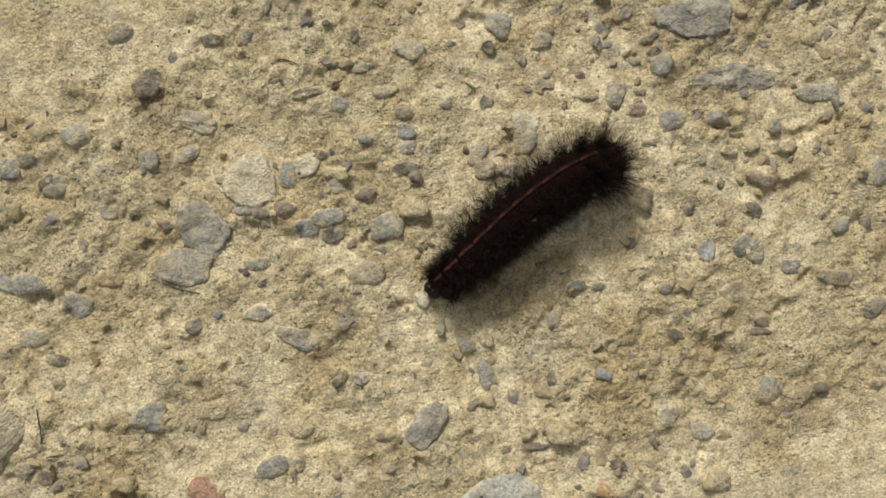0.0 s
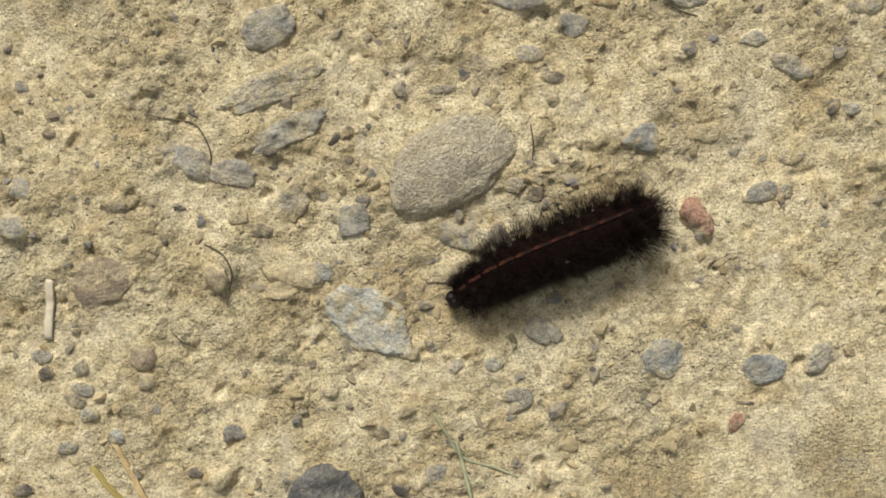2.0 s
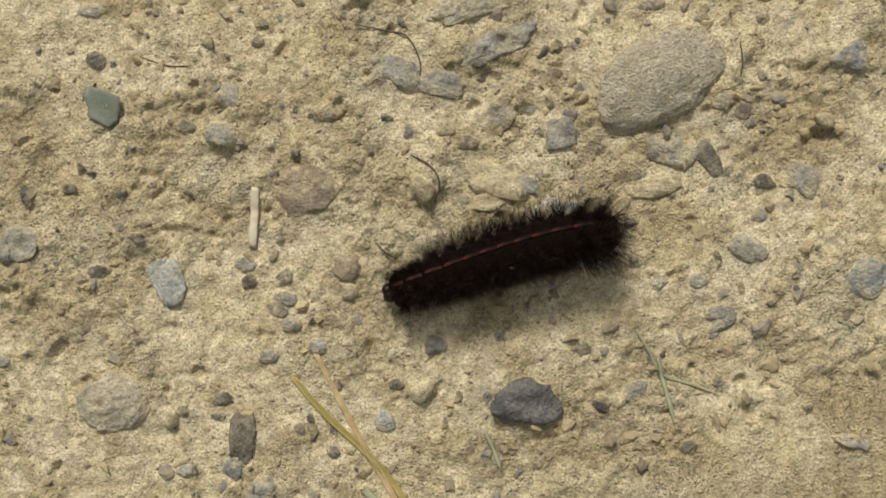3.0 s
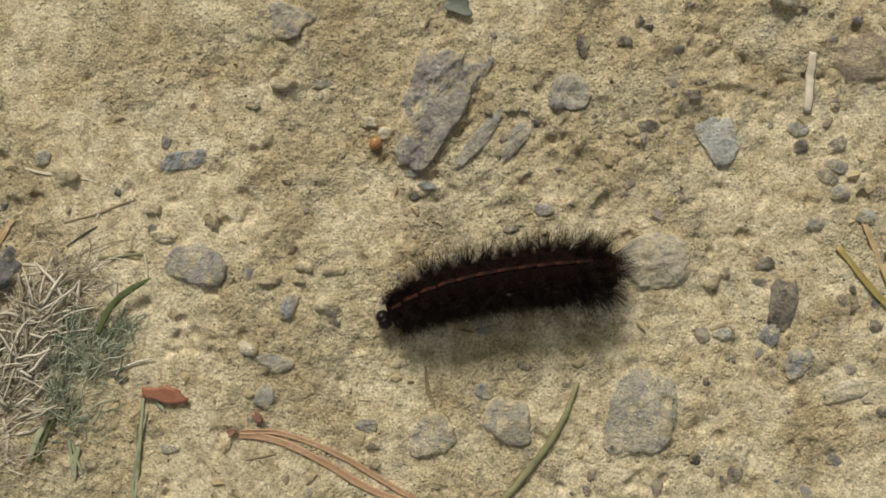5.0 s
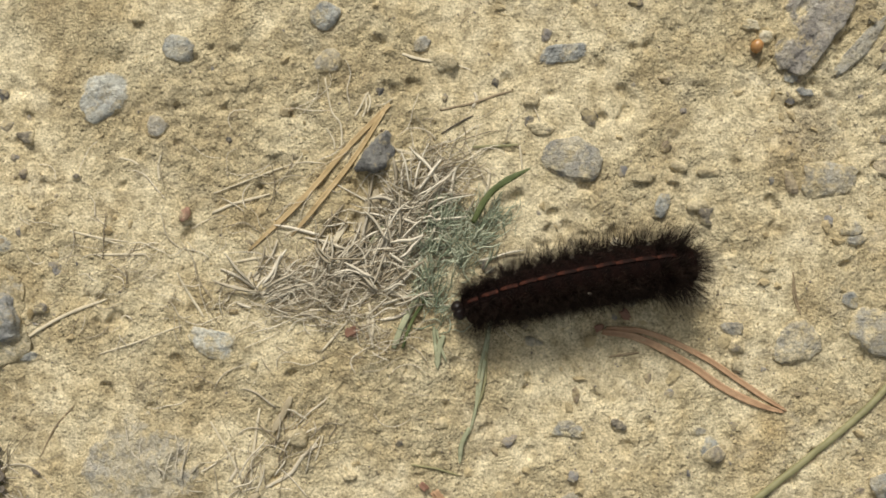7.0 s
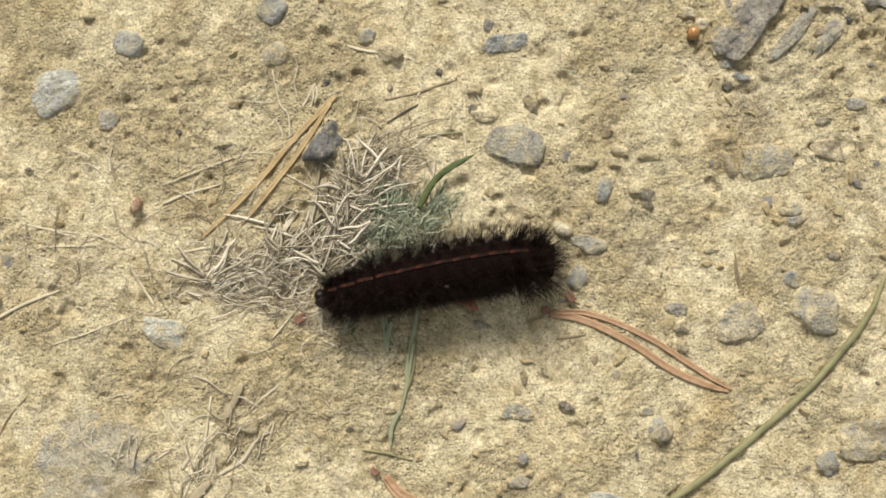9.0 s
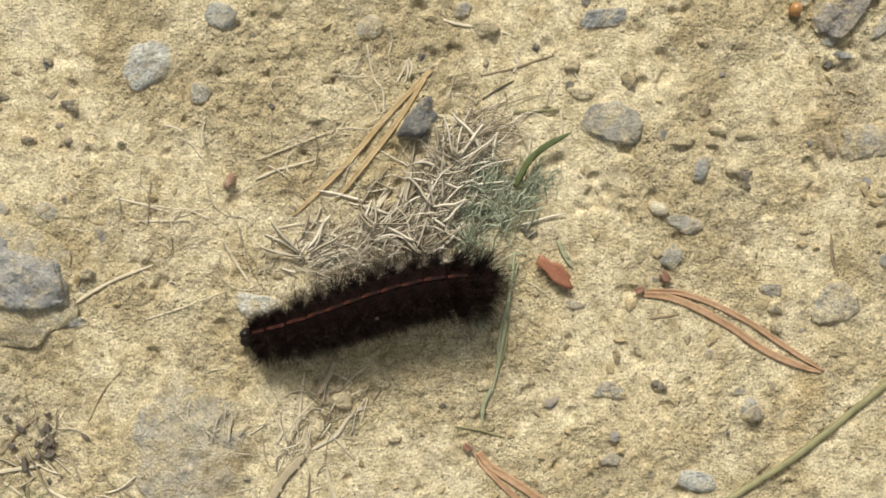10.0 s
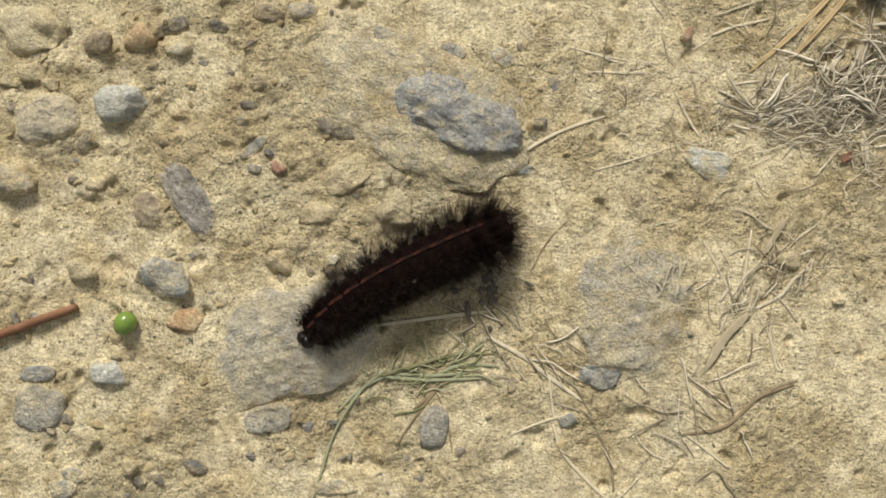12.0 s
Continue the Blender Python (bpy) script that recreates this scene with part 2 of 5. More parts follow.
def bank_up(x, y, long, wide, turn, proud):
    """Clay rises towards a stone and laps against it; sizes in millimetres."""
    reach = (0.5 * long + 3.5) * 0.001
    i0, i1 = (int((x + q - BANK_X) / BANK_STEP) for q in (-reach, reach))
    j0, j1 = (int((y + q - BANK_Y) / BANK_STEP) for q in (-reach, reach))
    i0, j0, i1, j1 = max(i0, 0), max(j0, 0), min(i1, 1599), min(j1, 869)
    gx, gy = np.meshgrid(BANK_X + BANK_STEP * np.arange(i0, i1), BANK_Y + BANK_STEP * np.arange(j0, j1))
    c, s = math.cos(radians(turn)), math.sin(radians(turn))
    u, w = ((gx - x) * c + (gy - y) * s) * 1000, ((gy - y) * c - (gx - x) * s) * 1000
    rho = np.hypot(u / (long / 2), w / (wide / 2))
    away = (rho - 0.85) * wide / 2
    high = (min(0.10 * wide, 0.45) if proud else min(0.06 + 0.022 * wide, 0.30)) * 0.001
    rise = high * np.exp(-(np.clip(away, 0, None) / (0.9 + 0.10 * wide)) ** 2) * (0.75 + 0.9 * layered(gx, gy, 0.003, 2, 97))
    bank_grid[j0:j1, i0:i1] = np.maximum(bank_grid[j0:j1, i0:i1], rise)


def ground_height(x, y):
    """The trodden clay with what is banked up round its stones."""
    u, v = np.clip((x - BANK_X) / BANK_STEP, 0, 1598), np.clip((y - BANK_Y) / BANK_STEP, 0, 868)
    i, j = u.astype(int), v.astype(int)
    u, v = u - i, v - j
    g = bank_grid
    return base_height(x, y) + (g[j, i] * (1 - u) + g[j, i + 1] * u) * (1 - v) + (g[j + 1, i] * (1 - u) + g[j + 1, i + 1] * u) * v


def ground_at(x, y):
    return float(ground_height(np.array([x]), np.array([y]))[0])


def mesh_object(name, verts, faces, material, parent=None, smooth=True):
    me = bpy.data.meshes.new(name)
    me.from_pydata([tuple(v) for v in verts], [], [tuple(f) for f in faces])
    me.materials.append(material)
    if smooth:
        me.polygons.foreach_set("use_smooth", [True] * len(me.polygons))
    me.update()
    ob = new(name, me)
    ob.parent = parent
    return ob


def make_ground():
    def lines(lo, hi, step):
        inner = np.arange(lo, hi, step)
        out = np.cumsum(step * 1.35 ** np.arange(1, 40))
        out = out[out < 60]
        return np.concatenate([lo - out[::-1], inner, inner[-1] + out])
    xs, ys = lines(-0.205, 0.355, 0.00036), lines(-0.060, 0.060, 0.00036)
    gx, gy = np.meshgrid(xs, ys)
    gy = gy - 0.014 + (np.clip(gx, -0.205, 0.355) + 0.116) * 0.353  # the fine part runs along the crawl
    far = np.clip((np.hypot(gx - 0.07, gy - 0.05) - 0.35) / 0.25, 0, 1)  # only broad swells further off
    gz = ground_height(gx, gy) * (1 - far) + far * 0.012 * layered(gx, gy, 0.9, 2, 60)
    co = np.stack([gx, gy, gz], -1).reshape(-1, 3)
    w, h = len(xs), len(ys)
    i = (np.arange(h - 1)[:, None] * w + np.arange(w - 1)[None, :]).ravel()
    quads = np.stack([i, i + 1, i + 1 + w, i + w], 1).astype(np.int32)
    me = bpy.data.meshes.new("ground")
    me.vertices.add(len(co))
    me.vertices.foreach_set("co", co.ravel())
    me.loops.add(quads.size)
    me.loops.foreach_set("vertex_index", quads.ravel())
    me.polygons.add(len(quads))
    me.polygons.foreach_set("loop_start", np.arange(0, quads.size, 4, dtype=np.int32))
    me.polygons.foreach_set("use_smooth", np.ones(len(quads), dtype=bool))
    me.materials.append(ground_material())
    me.attributes.new("worn", "FLOAT", "POINT").data.foreach_set("value", (worn_at(gx, gy) * (1 - far) + 0.45 * far).ravel())
    me.attributes.new("stony", "FLOAT", "POINT").data.foreach_set("value", stony_at(gx).ravel())
    me.update(calc_edges=True)
    tagged(new("ground", me), "dry yellowish trodden clay path with embedded gravel", "ground", kind="structure")



# ---------------------------------------------------------------- stones
def ball(level):
    bm = bmesh.new()
    bmesh.ops.create_icosphere(bm, subdivisions=level, radius=1)
    v = np.array([p.co[:] for p in bm.verts])
    f = [[p.index for p in q.verts] for q in bm.faces]
    bm.free()
    return v / np.linalg.norm(v, axis=1)[:, None], f


BALLS = {k: ball(k) for k in (2, 3, 4, 5, 6)}
LOOKS = {
    "g": "grey", "G": "rough grey", "b": "blue-grey", "B": "pale blue-grey", "k": "dark brown-grey", "D": "dark slate-grey", "t": "tan clay-coated",
    "T": "buff rough-grained", "E": "rounded pale buff", "P": "pale buff weathered", "w": "whitish", "r": "dull reddish", "o": "ochre", "v": "brown", "V": "violet-grey layered"}
made = [0]


gravel = []


def stone(x, y, long, wide, turn, look_of, proud=False):
    """Sets a stone down at its place in the path and banks the clay against it."""
    gravel.append((x, y, long, wide, turn, look_of, proud))
    bank_up(x, y, long, wide, turn, proud)


def make_stone(x, y, long, wide, turn, look_of, proud):
    """A broken stone, sizes in millimetres, bedded in the clay; proud: it stands up from it."""
    made[0] += 1
    rng = np.random.default_rng(made[0])
    level = 2 if long < 2.6 else 3 if long < 7 else 4 if long < 14 else 5 if long < 22 else 6
    d, faces = BALLS[level]
    # a convex block with rounded edges: planes at random tilts
    k = 8
    nrm = rng.normal(size=(k, 3))
    nrm[:, 2] *= 0.6
    nrm /= np.linalg.norm(nrm, axis=1)[:, None]
    far = rng.uniform(0.74, 1.10, k)
    axes = np.array([[1, 0, 0], [-1, 0, 0], [0, 1, 0], [0, -1, 0], [0, 0, 1], [0, 0, -1]], float)
    nrm, far = np.vstack([nrm, axes]), np.concatenate([far, rng.uniform(0.94, 1.06, 6)])
    p = 3.5 if look_of in "TPE" else 5.0 if look_of in "BwG" or not proud else 7.0
    r = ((np.clip(d @ nrm.T, 0, None) / far) ** p).sum(1) ** (-1 / p)
    if look_of in "TPEG":
        r = r ** (0.25 if look_of in "PE" else 0.5)
    off = rng.uniform(0, 50, 3)
    wob = np.array([noise.fractal(Vector(q * 1.3 + off), 1.0, 2.0, 2 if look_of in "PEG" else 4) for q in d])
    edge = np.array([noise.fractal(Vector(q * 4.5 + off), 0.7, 2.0, 4) for q in d])
    r = r * (1 + (0.10 if look_of in "TE" else 0.26 if look_of in "PG" else 0.22) * wob + (0.02 if look_of in "TPEG" else 0.06) * edge)
    if not proud or look_of == "P":
        r = 1.17 * r
    v = d * r[:, None]
    top = min(0.30 * wide + 0.25, 4.3 if look_of == "G" else 2.8) if proud else min(0.32 + 0.060 * wide, 0.95)
    if look_of == "E":
        top = 3.8
    if look_of in "TPVG":
        top = min(top, {"T": 2.2, "V": 2.0, "G": 3.5, "P": 2.2}[look_of])
    deep = max(1.5 * top, 0.9)
    half = 0.5 * (top + deep)
    v = v * (long / 2, wide / 2, half)
    fine = np.array([noise.fractal(Vector(q * 1.3 + off), 0.7, 2.1, 4) for q in v])
    rough = 0.10 if look_of in "TPEG" else min(0.20, 0.04 * long + 0.03)
    if look_of in "EG":  # flat-topped, with well rounded shoulders
        v[:, 2] = np.sign(v[:, 2]) * half * (np.abs(v[:, 2]) / half) ** (0.95 if look_of == "E" else 0.75)
    v[:, 2] += fine * rough
    lump = np.array([noise.fractal(Vector(q * 0.32 + off), 0.8, 2.0, 3) for q in v]) * (0.55 if look_of in "VTPG" and long > 9 else 0.0)
    v[:, 2] += lump * np.clip(d[:, 2] * 3, 0, 1)
    v *= 0.001
    c, s = math.cos(radians(turn)), math.sin(radians(turn))
    wx, wy = x + c * v[:, 0] - s * v[:, 1], y + s * v[:, 0] + c * v[:, 1]
    under, here = ground_height(wx, wy), float(base_height(np.array([x]), np.array([y]))[0])
    if proud and look_of != "P":
        v[:, 2] += 0.2 * (under - here)
    else:  # worn level with the clay, which laps over it in places
        dz = d[:, 2]
        flat = np.hypot(d[:, 0], d[:, 1])
        rise = np.where(dz > 0, -0.30 + (top + 0.30) * (1 - flat ** 5) + 0.20 * fine, -0.28 + dz)
        if look_of == "P":
            rise = np.where(dz > 0, -0.20 + (top + 0.20) * (1 - flat ** 2.6) + 0.05 * fine + 1.1 * lump * (1 - flat ** 4), -0.35 + dz)
        v[:, 2] = (0.35 if look_of == "P" else 1.0) * (under - here) + (rise + half - top) * 0.001
    above = (v[:, 2] + here + (top - half) * 0.001 - under) * 1000
    bank = np.clip(0.95 - above / 0.70, 0, 1) if proud and look_of != "P" else np.clip(0.62 - above / (1.1 if look_of == "P" else 0.45), 0.0, 1)
    kind = "stone" if long > 4 else "pebble"
    ob = mesh_object(kind, v, faces, STONE[look_of])
    ob.data.attributes.new("clay_bank", "FLOAT", "POINT").data.foreach_set("value", bank)
    ob.data.attributes.new("worn", "FLOAT", "POINT").data.foreach_set("value", worn_at(wx, wy))
    ob.matrix_basis = pose(x, y, here + (top - half) * 0.001, 0, 0, turn)
    size = "large " if long > 12 else "small " if long < 4 else ""
    tail = "standing proud of the dry clay" if proud else "bedded flush in the dry clay"
    tagged(ob, f"{size}{LOOKS[look_of]} {kind} {tail}", kind, "gravel of the clay path")


stone(0.2202, 0.1586, 7.6, 6.6, 13, "k", True)
stone(0.2058, 0.1503, 5.6, 5.1, -7, "g")
stone(0.2284, 0.1500, 7.6, 3.1, -22, "g")
stone(0.2251, 0.1446, 4.6, 3.1, 3, "g")
stone(0.2181, 0.1444, 3.9, 3.5, -7, "g")
stone(0.1929, 0.1465, 4.6, 4.1, -7, "b")
stone(0.2671, 0.1589, 5.6, 4.9, -47, "g")
stone(0.2838, 0.1609, 6.1, 5.1, -47, "g")
stone(0.2582, 0.1624, 2.7, 1.8, 73, "k")
stone(0.2532, 0.1651, 1.8, 1.7, -7, "k")
stone(0.2326, 0.1647, 4.1, 2.5, -7, "k")
stone(0.2379, 0.1646, 3.7, 3.1, 73, "g")
stone(0.2163, 0.1683, 5.1, 4.1, -7, "g")
stone(0.2478, 0.1531, 7.1, 2.5, 3, "k")
stone(0.2651, 0.1473, 4.1, 2.5, -7, "g")
stone(0.2585, 0.1564, 4.1, 2.0, -7, "g")
stone(0.2577, 0.1431, 2.9, 2.2, -7, "b")
stone(0.2651, 0.1411, 3.6, 3.1, -7, "g")
stone(0.2639, 0.1372, 3.6, 2.5, -7, "k")
stone(0.2565, 0.1335, 4.7, 2.9, -17, "k", True)
stone(0.2490, 0.1419, 3.1, 2.5, -7, "k")
stone(0.2645, 0.1299, 6.3, 3.6, -7, "t", True)
stone(0.2595, 0.1274, 5.6, 4.6, 13, "g")
stone(0.2434, 0.1385, 5.1, 3.4, 73, "b")
stone(0.2367, 0.1380, 10.7, 9.0, 23, "w")
stone(0.2356, 0.1335, 6.3, 2.2, -2, "g")
stone(0.2097, 0.1362, 3.6, 2.9, -7, "g")
stone(0.2395, 0.1320, 1.8, 1.6, -7, "t", True)
stone(0.2774, 0.1386, 4.9, 3.5, 78, "g")
stone(0.2867, 0.1431, 5.3, 4.9, -7, "w")
stone(0.3031, 0.1465, 5.3, 3.7, 63, "g")
stone(0.3199, 0.1575, 14.3, 7.3, 8, "g")
stone(0.3109, 0.1552, 3.6, 2.0, 13, "k")
stone(0.3252, 0.1462, 14.5, 5.9, -12, "g")
stone(0.3123, 0.1502, 4.6, 4.1, -7, "g")
stone(0.3391, 0.1417, 7.1, 3.9, 3, "g")
stone(0.3403, 0.1518, 4.7, 3.3, 53, "t")
stone(0.3213, 0.1393, 4.6, 3.6, -7, "g")
stone(0.3311, 0.1372, 3.6, 2.8, -67, "b", True)
stone(0.3226, 0.1332, 3.9, 2.0, -17, "k", True)
stone(0.3318, 0.1326, 3.1, 2.7, -7, "k")
stone(0.3278, 0.1276, 5.3, 4.1, -47, "v", True)
stone(0.3253, 0.1221, 3.9, 2.7, -27, "k", True)
stone(0.3163, 0.1157, 4.6, 3.9, 73, "b")
stone(0.3493, 0.1260, 6.1, 3.1, 78, "b")
stone(0.3385, 0.1083, 6.1, 3.1, -17, "g")
stone(0.3445, 0.1024, 4.6, 3.5, 53, "g")
stone(0.3236, 0.1163, 4.3, 3.7, 13, "g")
stone(0.3084, 0.1018, 5.3, 2.0, -22, "k")
stone(0.3241, 0.1001, 4.7, 1.4, -7, "k")
stone(0.3078, 0.1099, 3.1, 2.2, -7, "g")
stone(0.2962, 0.1117, 2.9, 2.0, -7, "g")
stone(0.2954, 0.0953, 3.5, 3.1, -7, "b", True)
stone(0.3019, 0.0951, 2.7, 2.0, -7, "k", True)
stone(0.3090, 0.0947, 1.5, 1.3, -7, "k")
stone(0.2740, 0.0986, 5.6, 3.1, -77, "g")
stone(0.2711, 0.1046, 4.3, 3.9, -7, "g", True)
stone(0.2747, 0.1044, 2.7, 2.4, -7, "t", True)
stone(0.2549, 0.1192, 6.5, 4.9, -17, "g")
stone(0.2515, 0.1004, 3.5, 2.5, -7, "g")
stone(0.2413, 0.1091, 8.2, 4.3, -32, "g")
stone(0.2209, 0.1127, 2.9, 2.0, -7, "k", True)
stone(0.2176, 0.1108, 2.2, 1.2, -7, "k")
stone(0.1978, 0.1109, 5.1, 2.4, -17, "k")
stone(0.1932, 0.1156, 6.1, 3.5, -7, "g")
stone(0.2398, 0.0928, 4.6, 2.9, -7, "g")
stone(0.2622, 0.0910, 9.0, 5.7, 33, "g")
stone(0.2554, 0.0900, 5.1, 3.5, -7, "t", True)
stone(0.2126, 0.0982, 8.8, 5.9, 3, "b", True)
stone(0.2055, 0.0986, 4.7, 3.3, 18, "t", True)
stone(0.1892, 0.0919, 3.5, 3.1, -7, "g")
stone(0.2380, 0.0868, 3.1, 2.9, -7, "b")
stone(0.2334, 0.0869, 5.1, 4.5, -7, "g")
stone(0.2928, 0.0759, 6.3, 3.5, -17, "o", True)
stone(0.3128, 0.0749, 5.7, 4.9, -7, "t", True)
stone(0.3117, 0.0833, 4.7, 3.5, -17, "g")
stone(0.3055, 0.0867, 4.1, 3.9, -7, "g")
stone(0.3239, 0.0903, 5.9, 4.7, 23, "g")
stone(0.3335, 0.0888, 3.7, 2.9, -7, "k", True)
stone(0.3438, 0.0881, 3.1, 2.4, -7, "v", True)
stone(0.2859, 0.0865, 6.5, 4.3, -7, "t", True)
stone(0.2803, 0.0872, 3.6, 3.1, -7, "t", True)
stone(0.2810, 0.0844, 6.1, 2.0, -7, "k")
stone(0.2225, 0.1238, 8.4, 6.9, -7, "g")
stone(0.2873, 0.1064, 3.1, 2.4, 73, "g")
stone(0.2643, 0.1132, 3.7, 3.3, -7, "w", True)
stone(0.3312, 0.1113, 4.1, 2.7, -7, "g")
stone(0.3412, 0.1172, 4.1, 3.1, 3, "g")
stone(0.2826, 0.1348, 4.1, 3.1, -7, "g")
stone(0.2915, 0.1569, 4.1, 3.5, -7, "g")
stone(0.2359, 0.1237, 5.1, 2.4, -2, "g")
stone(0.2015, 0.1202, 6.1, 4.1, -27, "g")
stone(0.2011, 0.1419, 6.1, 4.1, 23, "g")
stone(0.2620, 0.1513, 4.5, 2.2, 3, "g")
stone(0.2513, 0.1356, 4.1, 3.5, -7, "g")
stone(0.2536, 0.1503, 4.1, 3.1, -47, "g")
stone(0.1859, 0.1591, 4.5, 3.9, 73, "b", True)
stone(0.2083, 0.1240, 5.7, 4.1, -7, "o")
stone(0.1999, 0.1430, 4.1, 3.1, 13, "k")
stone(0.1963, 0.1473, 3.5, 2.9, -7, "k")
stone(0.2266, 0.1301, 11.2, 8.2, -47, "g")
stone(0.1890, 0.1258, 6.1, 3.1, -27, "g")
stone(0.2464, 0.1400, 5.1, 4.1, -7, "w")
stone(0.2518, 0.1378, 5.3, 2.7, -7, "t", True)
stone(0.2450, 0.1289, 4.5, 3.7, -7, "b")
stone(0.2494, 0.1268, 3.7, 2.9, -7, "k")
stone(0.2493, 0.1304, 6.1, 3.5, -7, "b")
stone(0.2731, 0.1483, 2.7, 2.2, -7, "g")
stone(0.2866, 0.1404, 4.1, 6.1, -27, "g")
stone(0.2986, 0.1466, 3.7, 2.4, -7, "t")
stone(0.3069, 0.1426, 3.5, 2.7, -7, "v")
stone(0.3128, 0.1398, 5.1, 4.1, -7, "g")
stone(0.2783, 0.1357, 4.7, 4.1, -7, "v")
stone(0.2864, 0.1255, 4.7, 4.1, -7, "g")
stone(0.2924, 0.1240, 4.1, 2.2, -7, "b")
stone(0.3260, 0.1336, 4.1, 2.4, -7, "t", True)
stone(0.3331, 0.1327, 3.5, 3.1, -7, "v", True)
stone(0.3056, 0.1268, 5.1, 4.1, -37, "v", True)
stone(0.3248, 0.1147, 4.1, 4.5, -7, "g")
stone(0.2926, 0.1123, 4.1, 2.2, -7, "g")
stone(0.3209, 0.1074, 6.1, 4.1, -7, "v")
stone(0.2654, 0.1439, 4.1, 2.7, -7, "b")
stone(0.2414, 0.1329, 4.5, 3.1, -7, "k")
stone(0.2345, 0.1147, 6.1, 3.1, -7, "g")
stone(0.2134, 0.0976, 3.7, 2.7, -7, "k")
stone(0.2759, 0.0849, 2.4, 2.0, -7, "k")
stone(0.1778, 0.0964, 29.6, 18.6, 26, "E", True)
stone(0.1861, 0.0815, 6.7, 4.3, -56, "k")
stone(0.2027, 0.0772, 7.8, 5.5, -36, "g")
stone(0.1790, 0.0833, 7.6, 5.9, -26, "g")
stone(0.1485, 0.0927, 7.8, 5.5, 34, "g")
stone(0.1588, 0.0875, 6.3, 5.7, -6, "g")
stone(0.1520, 0.1156, 9.4, 4.7, 19, "g")
stone(0.1478, 0.1243, 10.2, 6.7, 14, "g")
stone(0.1938, 0.1247, 6.1, 4.1, -6, "g")
stone(0.1614, 0.0691, 16.8, 12.0, -31, "B")
stone(0.1466, 0.0800, 11.2, 6.7, -6, "t")
stone(0.1516, 0.0784, 4.3, 3.5, 74, "g")
stone(0.2137, 0.0584, 8.4, 7.3, -6, "b")
stone(0.2310, 0.0545, 7.3, 5.7, -26, "b")
stone(0.2420, 0.0559, 6.3, 4.9, 34, "g")
stone(0.1911, 0.0654, 6.1, 4.1, -36, "g")
stone(0.2741, 0.0754, 13.3, 10.2, -6, "B")
stone(0.2806, 0.0675, 10.2, 9.0, 64, "B")
stone(0.2586, 0.0609, 6.1, 4.9, -6, "t")
stone(0.2632, 0.0648, 4.1, 2.9, -6, "b")
stone(0.2628, 0.0719, 4.3, 2.2, 9, "g")
stone(0.2890, 0.0531, 5.1, 4.7, -6, "b")
stone(0.2878, 0.0620, 5.1, 2.9, 74, "b")
stone(0.2800, 0.0514, 8.4, 3.1, 19, "t")
stone(0.1755, 0.0598, 4.1, 3.1, -6, "g")
stone(0.1827, 0.0595, 3.5, 3.1, -6, "b")
stone(0.1867, 0.0534, 5.1, 2.9, -6, "g")
stone(0.1513, 0.1368, 5.1, 4.5, -6, "g")
stone(0.1684, 0.1335, 6.1, 3.9, 74, "g")
stone(0.1562, 0.1440, 7.1, 4.9, -6, "g")
stone(0.1758, 0.0769, 9.2, 4.3, 9, "t")
stone(0.2826, 0.1293, 3.1, 2.7, -6, "k")
stone(0.1954, 0.0769, 4.1, 3.1, -6, "k")
stone(0.1428, 0.0876, 4.1, 2.7, -6, "k")
stone(0.0983, 0.0919, 5.9, 4.7, -14, "b", True)
stone(0.0912, 0.0937, 4.1, 3.1, -4, "k")
stone(0.0763, 0.1067, 3.7, 3.3, -4, "k")
stone(0.1315, 0.1013, 7.5, 5.5, -34, "g")
stone(0.1385, 0.0983, 9.4, 4.7, -19, "g")
stone(0.1447, 0.1130, 18.4, 6.7, 16, "g")
stone(0.1492, 0.1045, 15.3, 4.9, 18, "g")
stone(0.1337, 0.0799, 6.3, 5.1, 76, "v", True)
stone(0.1535, 0.0787, 3.7, 3.5, -4, "b")
stone(0.1384, 0.0906, 4.1, 3.1, -4, "t")
stone(0.1869, 0.0519, 6.9, 3.3, 36, "g")
stone(0.2214, 0.0830, 8.0, 6.3, -24, "r", True)
stone(0.2072, 0.0871, 4.6, 3.3, -4, "t", True)
stone(0.0864, 0.0664, 9.6, 6.3, -59, "B")
stone(0.1492, 0.0400, 13.5, 10.2, 16, "D", True)
stone(0.0980, 0.0364, 8.8, 4.5, 76, "k")
stone(0.1038, 0.0509, 3.7, 3.3, -4, "b")
stone(0.1127, 0.0521, 4.1, 2.9, -4, "b")
stone(0.1148, 0.0449, 4.3, 3.1, -4, "b", True)
stone(0.1241, 0.0382, 4.7, 4.1, -4, "B")
stone(0.0870, 0.0421, 3.1, 2.7, -4, "k", True)
stone(0.1312, 0.0424, 4.7, 4.3, -4, "t", True)
stone(0.1344, 0.0510, 4.1, 3.5, -4, "g")
stone(0.1700, 0.0406, 5.1, 3.9, -4, "g")
stone(0.2093, 0.0283, 7.3, 2.9, -24, "g")
stone(0.2259, 0.0449, 4.1, 2.9, 66, "r")
stone(0.2014, 0.0352, 2.5, 2.0, -4, "k", True)
stone(0.1662, 0.0524, 3.1, 2.8, -4, "t", True)
stone(0.1531, 0.0575, 3.1, 2.9, -4, "t", True)
stone(0.0746, 0.0439, 16.3, 12.2, 16, "T", True)
stone(0.1190, 0.0658, 5.7, 4.7, -4, "v")
stone(0.1005, 0.0680, 4.1, 3.1, -4, "g")
stone(0.1060, 0.0593, 4.3, 3.1, -34, "k")
stone(0.1081, 0.0569, 3.5, 2.9, -4, "g")
stone(0.1129, 0.0811, 13.3, 8.8, 16, "v")
